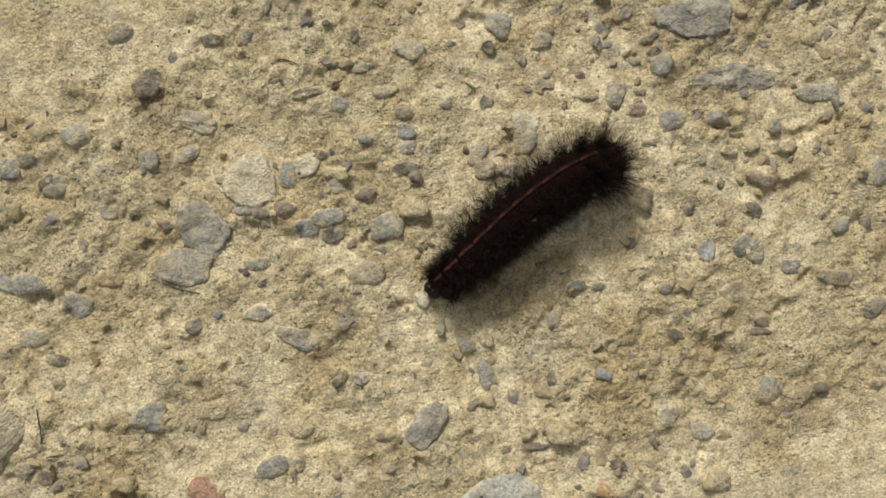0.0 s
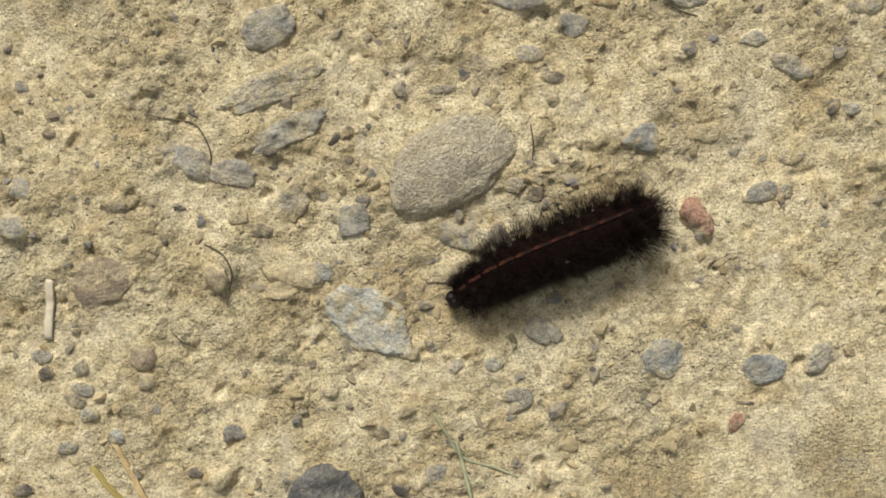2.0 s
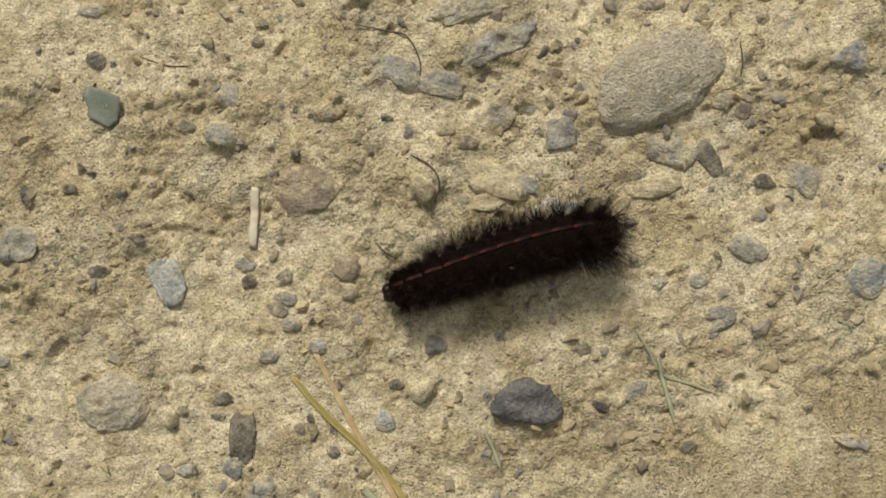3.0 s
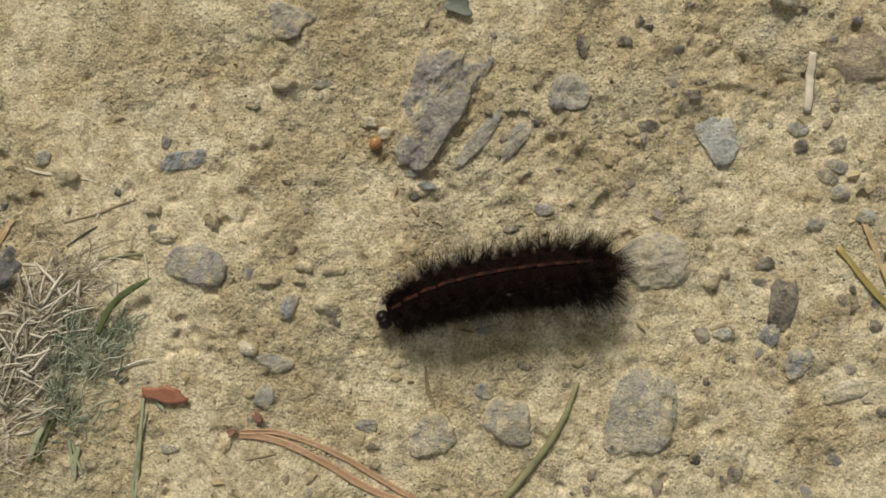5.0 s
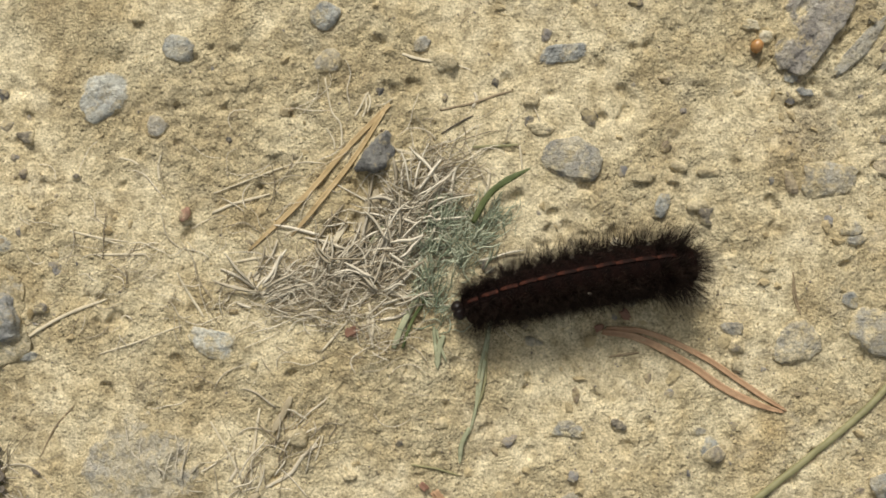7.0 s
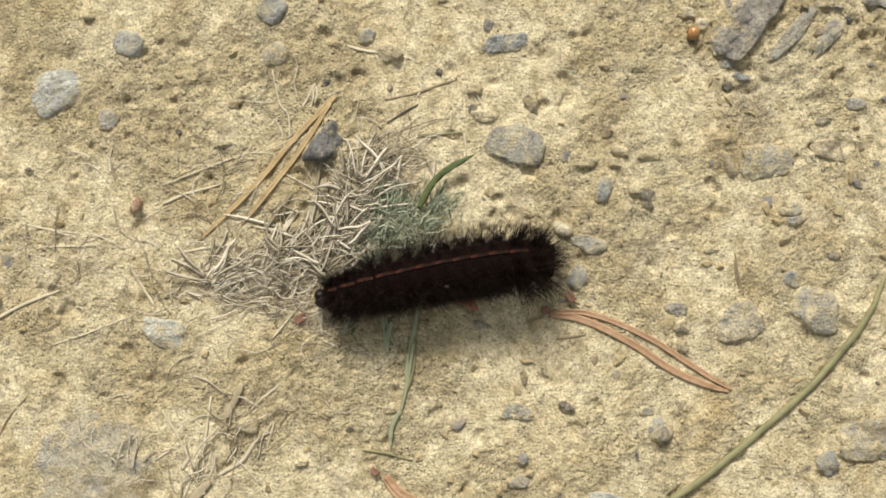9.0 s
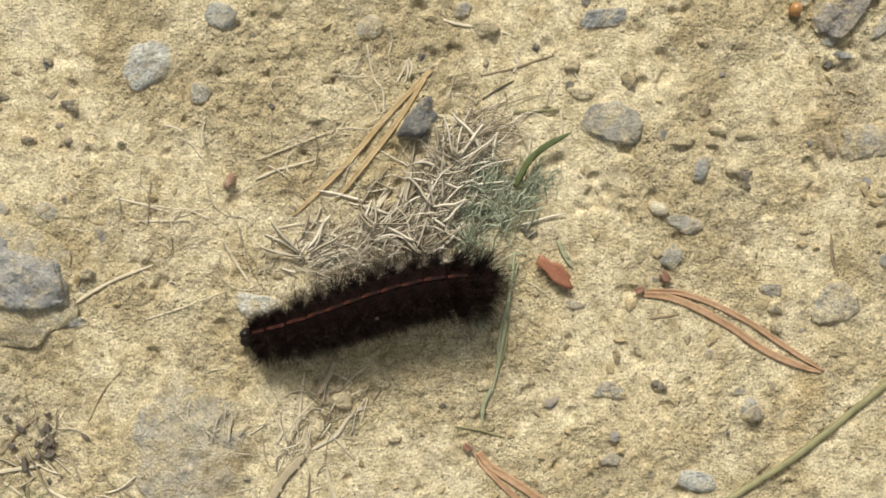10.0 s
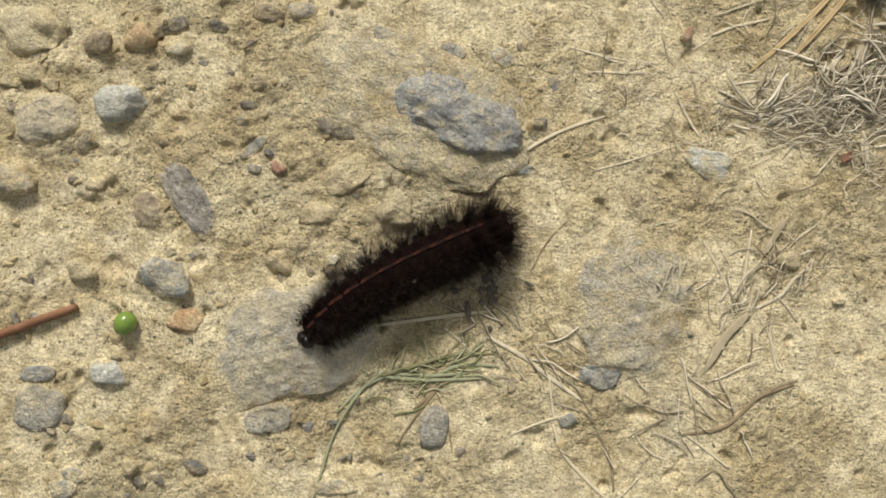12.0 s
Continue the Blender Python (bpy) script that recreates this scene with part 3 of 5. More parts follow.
stone(0.0760, 0.1156, 6.1, 3.1, -4, "g")
stone(0.0999, 0.0990, 5.1, 4.5, -4, "g")
stone(0.1070, 0.0719, 2.4, 2.0, -4, "k", True)
stone(0.1934, 0.0646, 4.7, 3.3, -44, "g")
stone(0.1812, 0.0828, 6.1, 5.1, -4, "g")
stone(0.1451, 0.0762, 6.1, 4.1, -4, "t")
stone(0.1267, 0.0443, 3.1, 2.4, -4, "k")
stone(0.1736, 0.0320, 2.7, 2.2, -4, "k", True)
stone(0.1792, 0.0295, 3.5, 3.1, -4, "k", True)
stone(0.1769, 0.1103, 4.1, 2.4, -4, "g")
stone(0.2244, 0.0982, 6.1, 4.1, -4, "t")
stone(0.1181, 0.0946, 6.1, 3.5, 6, "v")
stone(0.0949, 0.0440, 3.5, 2.7, -4, "k")
stone(0.0235, 0.0687, 3.5, 2.7, -1, "w", True)
stone(0.0260, 0.0669, 4.1, 2.7, -11, "w", True)
stone(0.0353, 0.0754, 25.5, 13.1, 56, "V", True)
stone(0.0425, 0.0769, 20.4, 3.3, 71, "t")
stone(0.0433, 0.0657, 12.7, 3.1, 54, "g")
stone(0.0507, 0.0664, 9.7, 3.5, 57, "g")
stone(0.0597, 0.0746, 7.5, 6.3, -1, "g")
stone(0.0083, 0.0760, 4.7, 3.1, -1, "t", True)
stone(-0.0107, 0.0617, 8.4, 3.9, 14, "b")
stone(-0.0001, 0.0952, 7.1, 4.9, -1, "g")
stone(0.0084, 0.0874, 9.4, 6.7, -31, "g")
stone(-0.0073, 0.0433, 10.6, 8.8, -1, "g")
stone(0.0092, 0.0360, 6.3, 3.1, 69, "b", True)
stone(0.0017, 0.0285, 4.7, 3.3, -1, "w", True)
stone(0.0062, 0.0259, 6.1, 2.9, -11, "g")
stone(0.0395, 0.0423, 9.8, 7.6, 9, "g")
stone(0.0316, 0.0459, 2.5, 1.8, 79, "k")
stone(-0.0129, 0.0485, 6.3, 3.1, -1, "k", True)
stone(0.0160, 0.0361, 5.1, 2.2, -1, "t", True)
stone(0.0175, 0.0334, 2.7, 2.0, -1, "k", True)
stone(0.0954, 0.0314, 4.7, 3.9, 69, "b")
stone(0.1009, 0.0263, 7.5, 4.5, 49, "b")
stone(0.1095, 0.0211, 8.2, 4.3, 9, "w")
stone(0.0870, 0.0310, 3.7, 2.7, -1, "b")
stone(0.0853, 0.0412, 4.3, 3.9, -1, "t", True)
stone(0.0738, 0.0174, 15.3, 12.0, 79, "g")
stone(0.0351, 0.0123, 8.6, 7.5, -1, "g")
stone(0.0478, 0.0155, 9.4, 7.8, -1, "g")
stone(0.0229, 0.0145, 4.1, 2.9, -1, "g")
stone(0.0291, 0.0256, 3.1, 2.0, -1, "t", True)
stone(0.0515, 0.0253, 2.7, 2.2, -1, "k")
stone(0.1196, 0.0617, 4.1, 2.9, -1, "g")
stone(0.1075, 0.0649, 4.1, 3.1, 29, "k")
stone(0.1079, 0.0613, 4.5, 3.1, -1, "g")
stone(0.1008, 0.0650, 2.9, 2.4, -1, "k")
stone(0.0816, 0.0739, 3.7, 2.4, -1, "k")
stone(0.0734, 0.0684, 4.7, 2.7, -1, "k")
stone(0.0490, 0.0709, 3.1, 1.6, -1, "k", True)
stone(0.0639, 0.0702, 1.4, 1.2, -1, "k")
stone(0.0315, 0.0602, 3.5, 3.1, -41, "b")
stone(0.0341, 0.0576, 3.7, 2.4, -1, "b")
stone(0.0549, 0.0533, 4.1, 2.2, -1, "g")
stone(0.0492, 0.0498, 3.1, 2.0, -1, "k")
stone(0.0445, 0.0315, 4.1, 2.2, -1, "g")
stone(0.1156, 0.0175, 3.1, 2.4, -1, "k")
stone(0.0695, 0.0837, 2.7, 1.8, -1, "k")
stone(0.0110, 0.0406, 3.1, 2.4, -1, "t", True)
stone(-0.0418, 0.0423, 9.0, 5.9, 72, "D", True)
stone(-0.0309, 0.0590, 5.1, 3.9, 12, "t", True)
stone(-0.0526, 0.0665, 5.7, 4.9, 62, "b")
stone(-0.0513, 0.0584, 6.1, 4.9, 62, "g")
stone(-0.0787, 0.0589, 6.3, 5.7, 2, "b")
stone(-0.0700, 0.0704, 5.1, 3.5, 82, "t", True)
stone(-0.0818, 0.0451, 4.3, 3.9, 2, "g")
stone(-0.0760, 0.0295, 3.1, 2.5, 82, "r", True)
stone(-0.0698, 0.0069, 9.4, 5.7, -8, "B")
stone(0.0241, 0.0113, 3.1, 2.7, 2, "k", True)
stone(0.0247, 0.0078, 2.7, 2.4, 2, "t", True)
stone(0.0204, -0.0072, 4.3, 3.9, 62, "b")
stone(0.0034, -0.0032, 2.7, 2.2, 2, "k", True)
stone(-0.0052, -0.0045, 4.3, 2.4, 2, "g")
stone(0.0597, -0.0083, 14.8, 9.0, 2, "g")
stone(0.0119, 0.0430, 3.3, 2.7, 2, "t", True)
stone(0.0172, 0.0421, 4.5, 2.2, 2, "t", True)
stone(0.0059, 0.0404, 4.5, 2.0, 2, "t", True)
stone(0.0505, 0.0444, 6.3, 3.9, 2, "v")
stone(0.0323, 0.0412, 5.7, 2.4, -68, "v")
stone(-0.0150, 0.0532, 3.1, 2.2, 2, "t", True)
stone(-0.0281, -0.0054, 3.1, 2.2, 2, "t", True)
stone(0.0438, 0.0207, 4.1, 3.1, 2, "b")
stone(0.0182, -0.0042, 2.7, 2.0, 2, "g")
stone(-0.0124, 0.0100, 3.1, 2.0, 2, "g")
stone(0.0438, 0.0334, 4.1, 2.9, 2, "g")
stone(-0.0444, 0.0098, 1.6, 2.2, 2, "r")
stone(-0.0912, 0.0500, 9.6, 7.8, 23, "B")
stone(-0.0060, -0.0053, 4.3, 2.4, 3, "b")
stone(-0.1050, 0.0417, 3.5, 3.1, 3, "k", True)
stone(-0.0863, 0.0643, 2.7, 2.0, 3, "t", True)
stone(-0.0691, 0.0536, 2.2, 1.4, 3, "t", True)
stone(-0.0351, 0.0623, 3.5, 2.7, 3, "g")
stone(-0.0436, -0.0158, 2.7, 1.8, 3, "t", True)
stone(-0.0599, 0.0414, 3.1, 1.4, 3, "t", True)
stone(-0.0956, 0.0351, 2.2, 1.8, 3, "k", True)
stone(-0.1006, 0.0115, 3.1, 2.4, 3, "k", True)
stone(0.0515, -0.0128, 3.7, 4.5, 3, "b")
stone(-0.1123, 0.0351, 3.1, 2.2, 3, "k", True)
stone(0.0075, 0.0254, 4.9, 3.1, 3, "g")
stone(-0.1345, 0.0491, 9.7, 6.3, 3, "b")
stone(0.0213, -0.0082, 4.5, 3.3, 53, "k", True)
stone(0.0040, -0.0039, 2.9, 2.2, 3, "k", True)
stone(-0.0036, -0.0056, 3.5, 2.2, 3, "g")
stone(0.0119, -0.0212, 6.5, 3.9, 3, "B")
stone(0.0051, 0.0194, 4.5, 3.5, 53, "b")
stone(-0.1028, 0.0028, 4.1, 2.4, 3, "b")
stone(-0.0043, -0.0182, 4.1, 2.7, 3, "g")
stone(0.0174, 0.0345, 3.5, 3.1, 3, "k", True)
stone(-0.1301, 0.0243, 5.1, 4.1, 23, "b")
stone(-0.1172, 0.0227, 3.5, 2.9, 3, "b")
stone(-0.1195, 0.0173, 6.1, 5.1, -37, "k")
stone(-0.1354, 0.0065, 4.1, 3.1, 3, "k")
stone(-0.0808, -0.0210, 30.6, 26.0, 85, "P", True)
stone(-0.1423, -0.0319, 31.6, 20.9, 30, "P", True)
stone(-0.1762, 0.0080, 10.4, 8.2, 5, "B", True)
stone(-0.1904, 0.0032, 15.3, 11.4, 15, "T", True)
stone(-0.1742, 0.0195, 6.3, 5.7, 45, "o", True)
stone(-0.1669, 0.0188, 6.3, 3.9, 20, "w", True)
stone(-0.1818, 0.0185, 5.1, 4.7, 5, "v", True)
stone(-0.1931, 0.0120, 5.1, 3.5, 5, "t", True)
stone(-0.1938, 0.0199, 11.7, 9.8, 5, "t")
stone(-0.1942, -0.0082, 9.2, 6.7, 5, "g", True)
stone(-0.1826, -0.0002, 4.3, 3.7, 45, "k", True)
stone(-0.1623, -0.0081, 15.3, 6.1, -50, "V")
stone(-0.1700, -0.0114, 7.1, 5.5, 85, "v")
stone(-0.1650, -0.0227, 9.8, 8.0, 5, "b", True)
stone(-0.1804, -0.0228, 5.7, 5.1, 5, "t", True)
stone(-0.1459, -0.0179, 5.3, 4.7, 5, "t", True)
stone(-0.1357, -0.0171, 2.7, 2.2, 5, "w", True)
stone(-0.1612, -0.0301, 6.3, 4.9, 5, "o")
stone(-0.1741, -0.0406, 7.3, 6.1, 5, "B", True)
stone(-0.1873, -0.0423, 6.3, 3.1, 5, "b")
stone(-0.1862, -0.0489, 8.6, 7.8, 5, "g")
stone(-0.1443, -0.0460, 9.4, 5.7, 15, "g")
stone(-0.1684, -0.0575, 3.3, 2.9, 5, "t", True)
stone(-0.1666, -0.0601, 2.9, 2.2, 5, "k", True)
stone(-0.1785, -0.0598, 5.3, 3.1, 5, "b")
stone(-0.1802, -0.0628, 5.1, 3.7, 5, "b")
stone(-0.1374, 0.0071, 8.0, 4.3, 15, "k")
stone(-0.1519, 0.0022, 5.7, 2.7, 50, "g")
stone(-0.1549, 0.0065, 2.8, 2.2, 5, "b")
stone(-0.1537, 0.0097, 2.9, 2.0, 5, "k")
stone(-0.1520, 0.0137, 5.3, 2.9, 5, "v")
stone(-0.1475, -0.0010, 3.7, 3.1, -25, "r", True)
stone(-0.1456, -0.0041, 1.5, 1.3, 5, "w", True)
stone(-0.0907, -0.0417, 4.3, 2.9, 15, "b")
stone(-0.1050, -0.0423, 1.8, 1.6, 5, "b", True)
stone(-0.1351, -0.0016, 9.2, 5.9, 35, "t")
stone(-0.1308, -0.0578, 7.3, 3.9, 5, "g")
stone(-0.1683, 0.0228, 5.3, 2.9, 5, "k")
stone(-0.1606, 0.0235, 3.5, 2.4, 5, "k")
stone(-0.1516, 0.0267, 5.3, 3.9, 5, "v")
stone(-0.1240, 0.0125, 42.8, 24.5, -23, "P", True)
stone(-0.1160, 0.0112, 27.0, 15.0, -21, "G", True)
stone(-0.1357, 0.0161, 15.3, 4.7, -27, "V")
stone(-0.1280, 0.0217, 6.1, 4.1, 5, "g")
stone(-0.1183, 0.0230, 3.5, 2.4, 5, "b")
stone(-0.1090, 0.0222, 5.1, 3.1, -25, "b")
stone(-0.1515, -0.0019, 3.1, 2.2, 5, "b")
stone(-0.1799, -0.0071, 4.1, 3.1, 5, "t", True)
stone(-0.1395, -0.0090, 6.1, 4.5, 5, "t")
stone(-0.1262, -0.0078, 9.2, 6.1, 25, "t")
stone(-0.1450, 0.0276, 6.1, 3.1, 5, "g")
stone(-0.0778, -0.0203, 7.1, 5.1, 5, "b")
stone(-0.0858, -0.0333, 9.2, 5.1, 15, "b")
stone(-0.1146, -0.0448, 6.1, 8.2, 5, "g")
stone(-0.1898, 0.0100, 3.1, 2.4, 5, "t", True)
stone(-0.1975, 0.0103, 4.1, 3.1, 5, "t", True)
stone(-0.1840, -0.0070, 2.4, 1.6, 5, "k")
stone(-0.1733, -0.0379, 2.0, 1.6, 5, "t", True)
stone(-0.1888, -0.0322, 3.1, 2.2, 5, "g")
stone(-0.0537, -0.0095, 4.6, 4.0, 10, "t", True)


make_ground()
for row in gravel:
    make_stone(*row)


# ---------------------------------------------------------------- loose grit
def make_grit(name, label, count, low, high, seed, where, level=1, sunk=0.12, material=None):
    rng = np.random.default_rng(seed)
    base, faces = ball(level)
    faces = np.array(faces)
    x = rng.uniform(-0.21, 0.36, count * 3)
    y = -0.014 + (x + 0.116) * 0.353 + rng.uniform(-0.062, 0.062, count * 3)
    keep = where(x, y) > rng.uniform(0, 1, count * 3)
    x, y = x[keep][:count], y[keep][:count]
    n = len(x)
    size = low + (high - low) * rng.uniform(0, 1, n) ** 2.5
    nrm = rng.normal(size=(n, 9, 3))
    nrm /= np.linalg.norm(nrm, axis=2)[:, :, None]
    lim = rng.uniform(0.42, 1.05, (n, 1, 9))
    r = ((np.clip(np.einsum("vk,npk->nvp", base, nrm), 0, None) / lim) ** 9).sum(2) ** (-1 / 9.0)
    v = base[None] * (np.clip(r, 0.3, 1.5) * rng.uniform(0.82, 1.18, r.shape))[:, :, None]
    v = v * (size * 0.5)[:, None, None] * np.stack([np.ones(n), rng.uniform(0.55, 1, n), rng.uniform(0.35, 0.65, n)], 1)[:, None, :]
    a = rng.uniform(0, 6.28, n)
    c, s = np.cos(a)[:, None], np.sin(a)[:, None]
    vx, vy = v[:, :, 0] * c - v[:, :, 1] * s, v[:, :, 0] * s + v[:, :, 1] * c
    z = ground_height(x, y) + sunk * size
    v = np.stack([vx + x[:, None], vy + y[:, None], v[:, :, 2] + z[:, None]], -1).reshape(-1, 3)
    tri = (faces[None] + (np.arange(n) * len(base))[:, None, None]).reshape(-1, 3).astype(np.int32)
    me = bpy.data.meshes.new(name)
    me.vertices.add(len(v))
    me.vertices.foreach_set("co", v.ravel())
    me.loops.add(tri.size)
    me.loops.foreach_set("vertex_index", tri.ravel())
    me.polygons.add(len(tri))
    me.polygons.foreach_set("loop_start", np.arange(0, tri.size, 3, dtype=np.int32))
    me.polygons.foreach_set("use_smooth", np.zeros(len(tri), dtype=bool))
    me.materials.append(material or GRIT)
    me.update(calc_edges=True)
    tagged(new(name, me), label, "grit", kind="stuff")


GRIT = grain_material()


def chip_material():
    n = Nodes("gravel_chips", 0.9, 0.25)
    rnd = n.add("ShaderNodeNewGeometry").outputs["Random Per Island"]
    own = n.ramp(rnd, (0.0, (0.09, 0.08, 0.065)), (0.25, (0.17, 0.165, 0.16)), (0.5, (0.26, 0.25, 0.235)), (0.75, (0.25, 0.20, 0.14)), (1.0, (0.44, 0.36, 0.21)))
    cover = n.ramp(n.noise(420, 5, 0.7), (0.42, 0.0), (0.62, 1.0))
    n.bump(n.noise(1500, 5, 0.7), 0.8, 0.0006)
    return n.done(n.mix(n.times(cover, 0.85), own, (0.49, 0.40, 0.225)))


def crumb_material():
    n = Nodes("clay_crumb", 0.95, 0.15)
    rnd = n.add("ShaderNodeNewGeometry").outputs["Random Per Island"]
    n.bump(n.noise(1700, 4, 0.7), 0.7, 0.0005)
    return n.done(n.ramp(rnd, (0.0, (0.30, 0.235, 0.125)), (0.3, BROWN), (1.0, (0.50, 0.41, 0.24))))


make_grit("grit", "fine tan and grey grit scattered over the clay", 26000, 0.00020, 0.00066, 5,
          lambda x, y: np.clip(0.45 + 1.6 * layered(x, y, 0.011, 2, 71), 0.05, 1), 1, 0.06)
make_grit("clay_crumbs", "loose crumbs of dry clay lying on the path", 1900, 0.0006, 0.0026, 6,
          lambda x, y: np.clip(0.10 + 1.2 * layered(x, y, 0.016, 2, 83) + 0.45 * np.clip((-0.10 - x) / 0.05, 0, 1), 0.02, 1), 1, 0.02, crumb_material())
make_grit("gravel_chips", "small grey and brown stone chips bedded in clay", 1900, 0.0009, 0.0036, 7,
          lambda x, y: stony_at(x) * np.clip(0.55 + 1.3 * layered(x, y, 0.020, 2, 91), 0.05, 1), 2, -0.06, chip_material())


# ---------------------------------------------------------------- plant litter
def smooth_line(points, count):
    """A curve through the points, evenly cut."""
    p = [Vector((*q, 0)) for q in points]
    p = [p[0] * 2 - p[1], *p, p[-1] * 2 - p[-2]]
    out = []
    for i in range(1, len(p) - 2):
        for k in range(count):
            t = k / count
            out.append(0.5 * (2 * p[i] + (p[i + 1] - p[i - 1]) * t + (2 * p[i - 1] - 5 * p[i] + 4 * p[i + 1] - p[i + 2]) * t * t + (3 * p[i] - p[i - 1] - 3 * p[i + 1] + p[i + 2]) * t ** 3))
    out.append(p[-2])
    return np.array([q[:] for q in out])


def tube(line, width, thick, ends, sides=6, groove=0.0):
    """Verts and faces of a flattened tube along a line; ends: how wide its two ends are."""
    n = len(line)
    tan = np.gradient(line, axis=0)
    tan /= np.linalg.norm(tan, axis=1)[:, None] + 1e-12
    side = np.cross(tan, (0, 0, 1.0))
    side /= np.linalg.norm(side, axis=1)[:, None] + 1e-12
    up = np.cross(side, tan)
    s = np.linspace(0, 1, n)
    w = np.minimum(1, ends[0] + (1 - ends[0]) * np.clip(s / 0.22, 0, 1) ** 0.7) * np.minimum(1, ends[1] + (1 - ends[1]) * np.clip((1 - s) / 0.22, 0, 1) ** 0.7)
    v = []
    for k in range(sides):
        a = 2 * math.pi * k / sides
        v.append(line + side * (math.cos(a) * width * 0.5 * w)[:, None] + up * (math.sin(a) * (1 - groove * math.exp(-((a - 1.571) / 0.5) ** 2)) * thick * 0.5 * w)[:, None])
    v = np.stack(v, 1).reshape(-1, 3)
    f = [(i * sides + k, i * sides + (k + 1) % sides, (i + 1) * sides + (k + 1) % sides, (i + 1) * sides + k) for i in range(n - 1) for k in range(sides)]
    return v, f + [tuple(range(sides))[::-1], tuple(range((n - 1) * sides, n * sides))]


FORM = {  # thickness against width, the two ends' width, label
    "pine_needle": (0.55, (0.75, 0.25), "fallen pine needle, dry and brittle"), "stem": (0.8, (0.5, 0.8), "long dry grass stem, olive-brown"),
    "straw": (0.3, (0.7, 0.5), "bit of dry straw"), "twig": (0.95, (0.8, 0.9), "short brown twig"),
    "grass_blade": (0.16, (0.7, 0.1), "torn blade of grass"), "fibre": (0.8, (0.6, 0.4), "thin dark plant fibre")}
TINT = {"tan": "reddish tan", "yellow": "yellow-green", "ochre": "straw-coloured", "olive": "olive", "white": "whitish", "pale": "pale", "brown": "brown",
        "green": "green", "teal": "grey-green", "dark": "dark", "tan_leaf": "pale papery", "russet": "russet"}


def strand(kind, tint, width, *points, lift=0.0):
    """A stalk, needle or blade lying on the ground along the points, width in millimetres."""
    made[0] += 1
    rng = np.random.default_rng(made[0])
    flat, ends, what = FORM[kind]
    line = smooth_line(points, 7)
    w = width * (0.001 if tint == "white" else {"straw": 0.00078, "fibre": 0.0006}.get(kind, 0.001))
    z = ground_height(line[:, 0], line[:, 1])
    pad = np.pad(z, 3, mode="edge")
    z = 0.45 * z + 0.55 * np.array([pad[i:i + 7].max() for i in range(len(z))])
    line[:, 2] = z + w * flat * 0.40 + 0.0002 * (kind == "grass_blade") + lift
    v, f = tube(line, w * (1 + 0.12 * rng.normal()), w * flat, (0.9, 0.85) if tint == "white" else ends, *((12, 1.1) if kind == "pine_needle" else (6, 0.0)))
    where = line[len(line) // 2]
    v[:, 2] += 0.05 * w * rng.normal(size=len(v))
    v = v - where
    ob = mesh_object(kind, v, f, PLANT[tint])
    ob.location = where
    return tagged(ob, f"{TINT[tint]} {what} on the clay" if kind not in ("stem", "fibre", "twig") else what + " lying on the clay", kind.replace("_", " "), "plant litter on the path")


strand("pine_needle", "ochre", 1.10, (0.1122, 0.0514), (0.1166, 0.0409), (0.1227, 0.0281), (0.1282, 0.0168), (0.1321, 0.0076))
strand("pine_needle", "yellow", 1.12, (0.1077, 0.0469), (0.1132, 0.0399), (0.1208, 0.0317), (0.1265, 0.0234), (0.1312, 0.0117), (0.1324, 0.0071))
strand("pine_needle", "ochre", 0.88, (-0.0403, 0.0512), (-0.0472, 0.0433), (-0.0550, 0.0334), (-0.0643, 0.0234))
strand("pine_needle", "ochre", 0.88, (-0.0413, 0.0498), (-0.0461, 0.0413), (-0.0519, 0.0330), (-0.0567, 0.0267))
strand("stem", "olive", 1.22, (0.0612, 0.0224), (0.0573, 0.0135), (0.0500, 0.0036), (0.0392, -0.0070), (0.0293, -0.0155), (0.0192, -0.0230), (0.0113, -0.0279))
strand("straw", "white", 1.33, (0.1033, 0.0818), (0.1028, 0.0767), (0.1022, 0.0709))
strand("straw", "pale", 0.82, (-0.0386, 0.0604), (-0.0350, 0.0595), (-0.0309, 0.0590))
strand("straw", "pale", 0.71, (-0.1044, 0.0048), (-0.0975, 0.0097), (-0.0891, 0.0136))
strand("straw", "pale", 0.61, (-0.0768, 0.0190), (-0.0745, 0.0153), (-0.0714, 0.0111))
strand("straw", "pale", 0.51, (-0.0952, 0.0252), (-0.0911, 0.0244), (-0.0865, 0.0232))
strand("straw", "pale", 0.51, (-0.0920, 0.0214), (-0.0869, 0.0217), (-0.0824, 0.0220))
strand("straw", "pale", 0.51, (-0.0882, 0.0390), (-0.0861, 0.0386), (-0.0846, 0.0378))
strand("straw", "pale", 0.51, (-0.0808, 0.0399), (-0.0812, 0.0378), (-0.0809, 0.0353))
strand("straw", "pale", 0.51, (-0.0448, 0.0529), (-0.0445, 0.0507), (-0.0451, 0.0487))
strand("straw", "pale", 0.61, (-0.1088, -0.0001), (-0.1020, 0.0065), (-0.0960, 0.0105), (-0.0892, 0.0134))
strand("straw", "pale", 0.61, (-0.1146, -0.0273), (-0.1119, -0.0291), (-0.1097, -0.0309))
strand("straw", "pale", 0.61, (-0.1370, -0.0356), (-0.1352, -0.0385), (-0.1335, -0.0404))
strand("straw", "brown", 0.71, (-0.1213, -0.0495), (-0.1178, -0.0430), (-0.1133, -0.0364))
strand("straw", "brown", 0.51, (-0.1151, -0.0386), (-0.1126, -0.0435), (-0.1110, -0.0496))
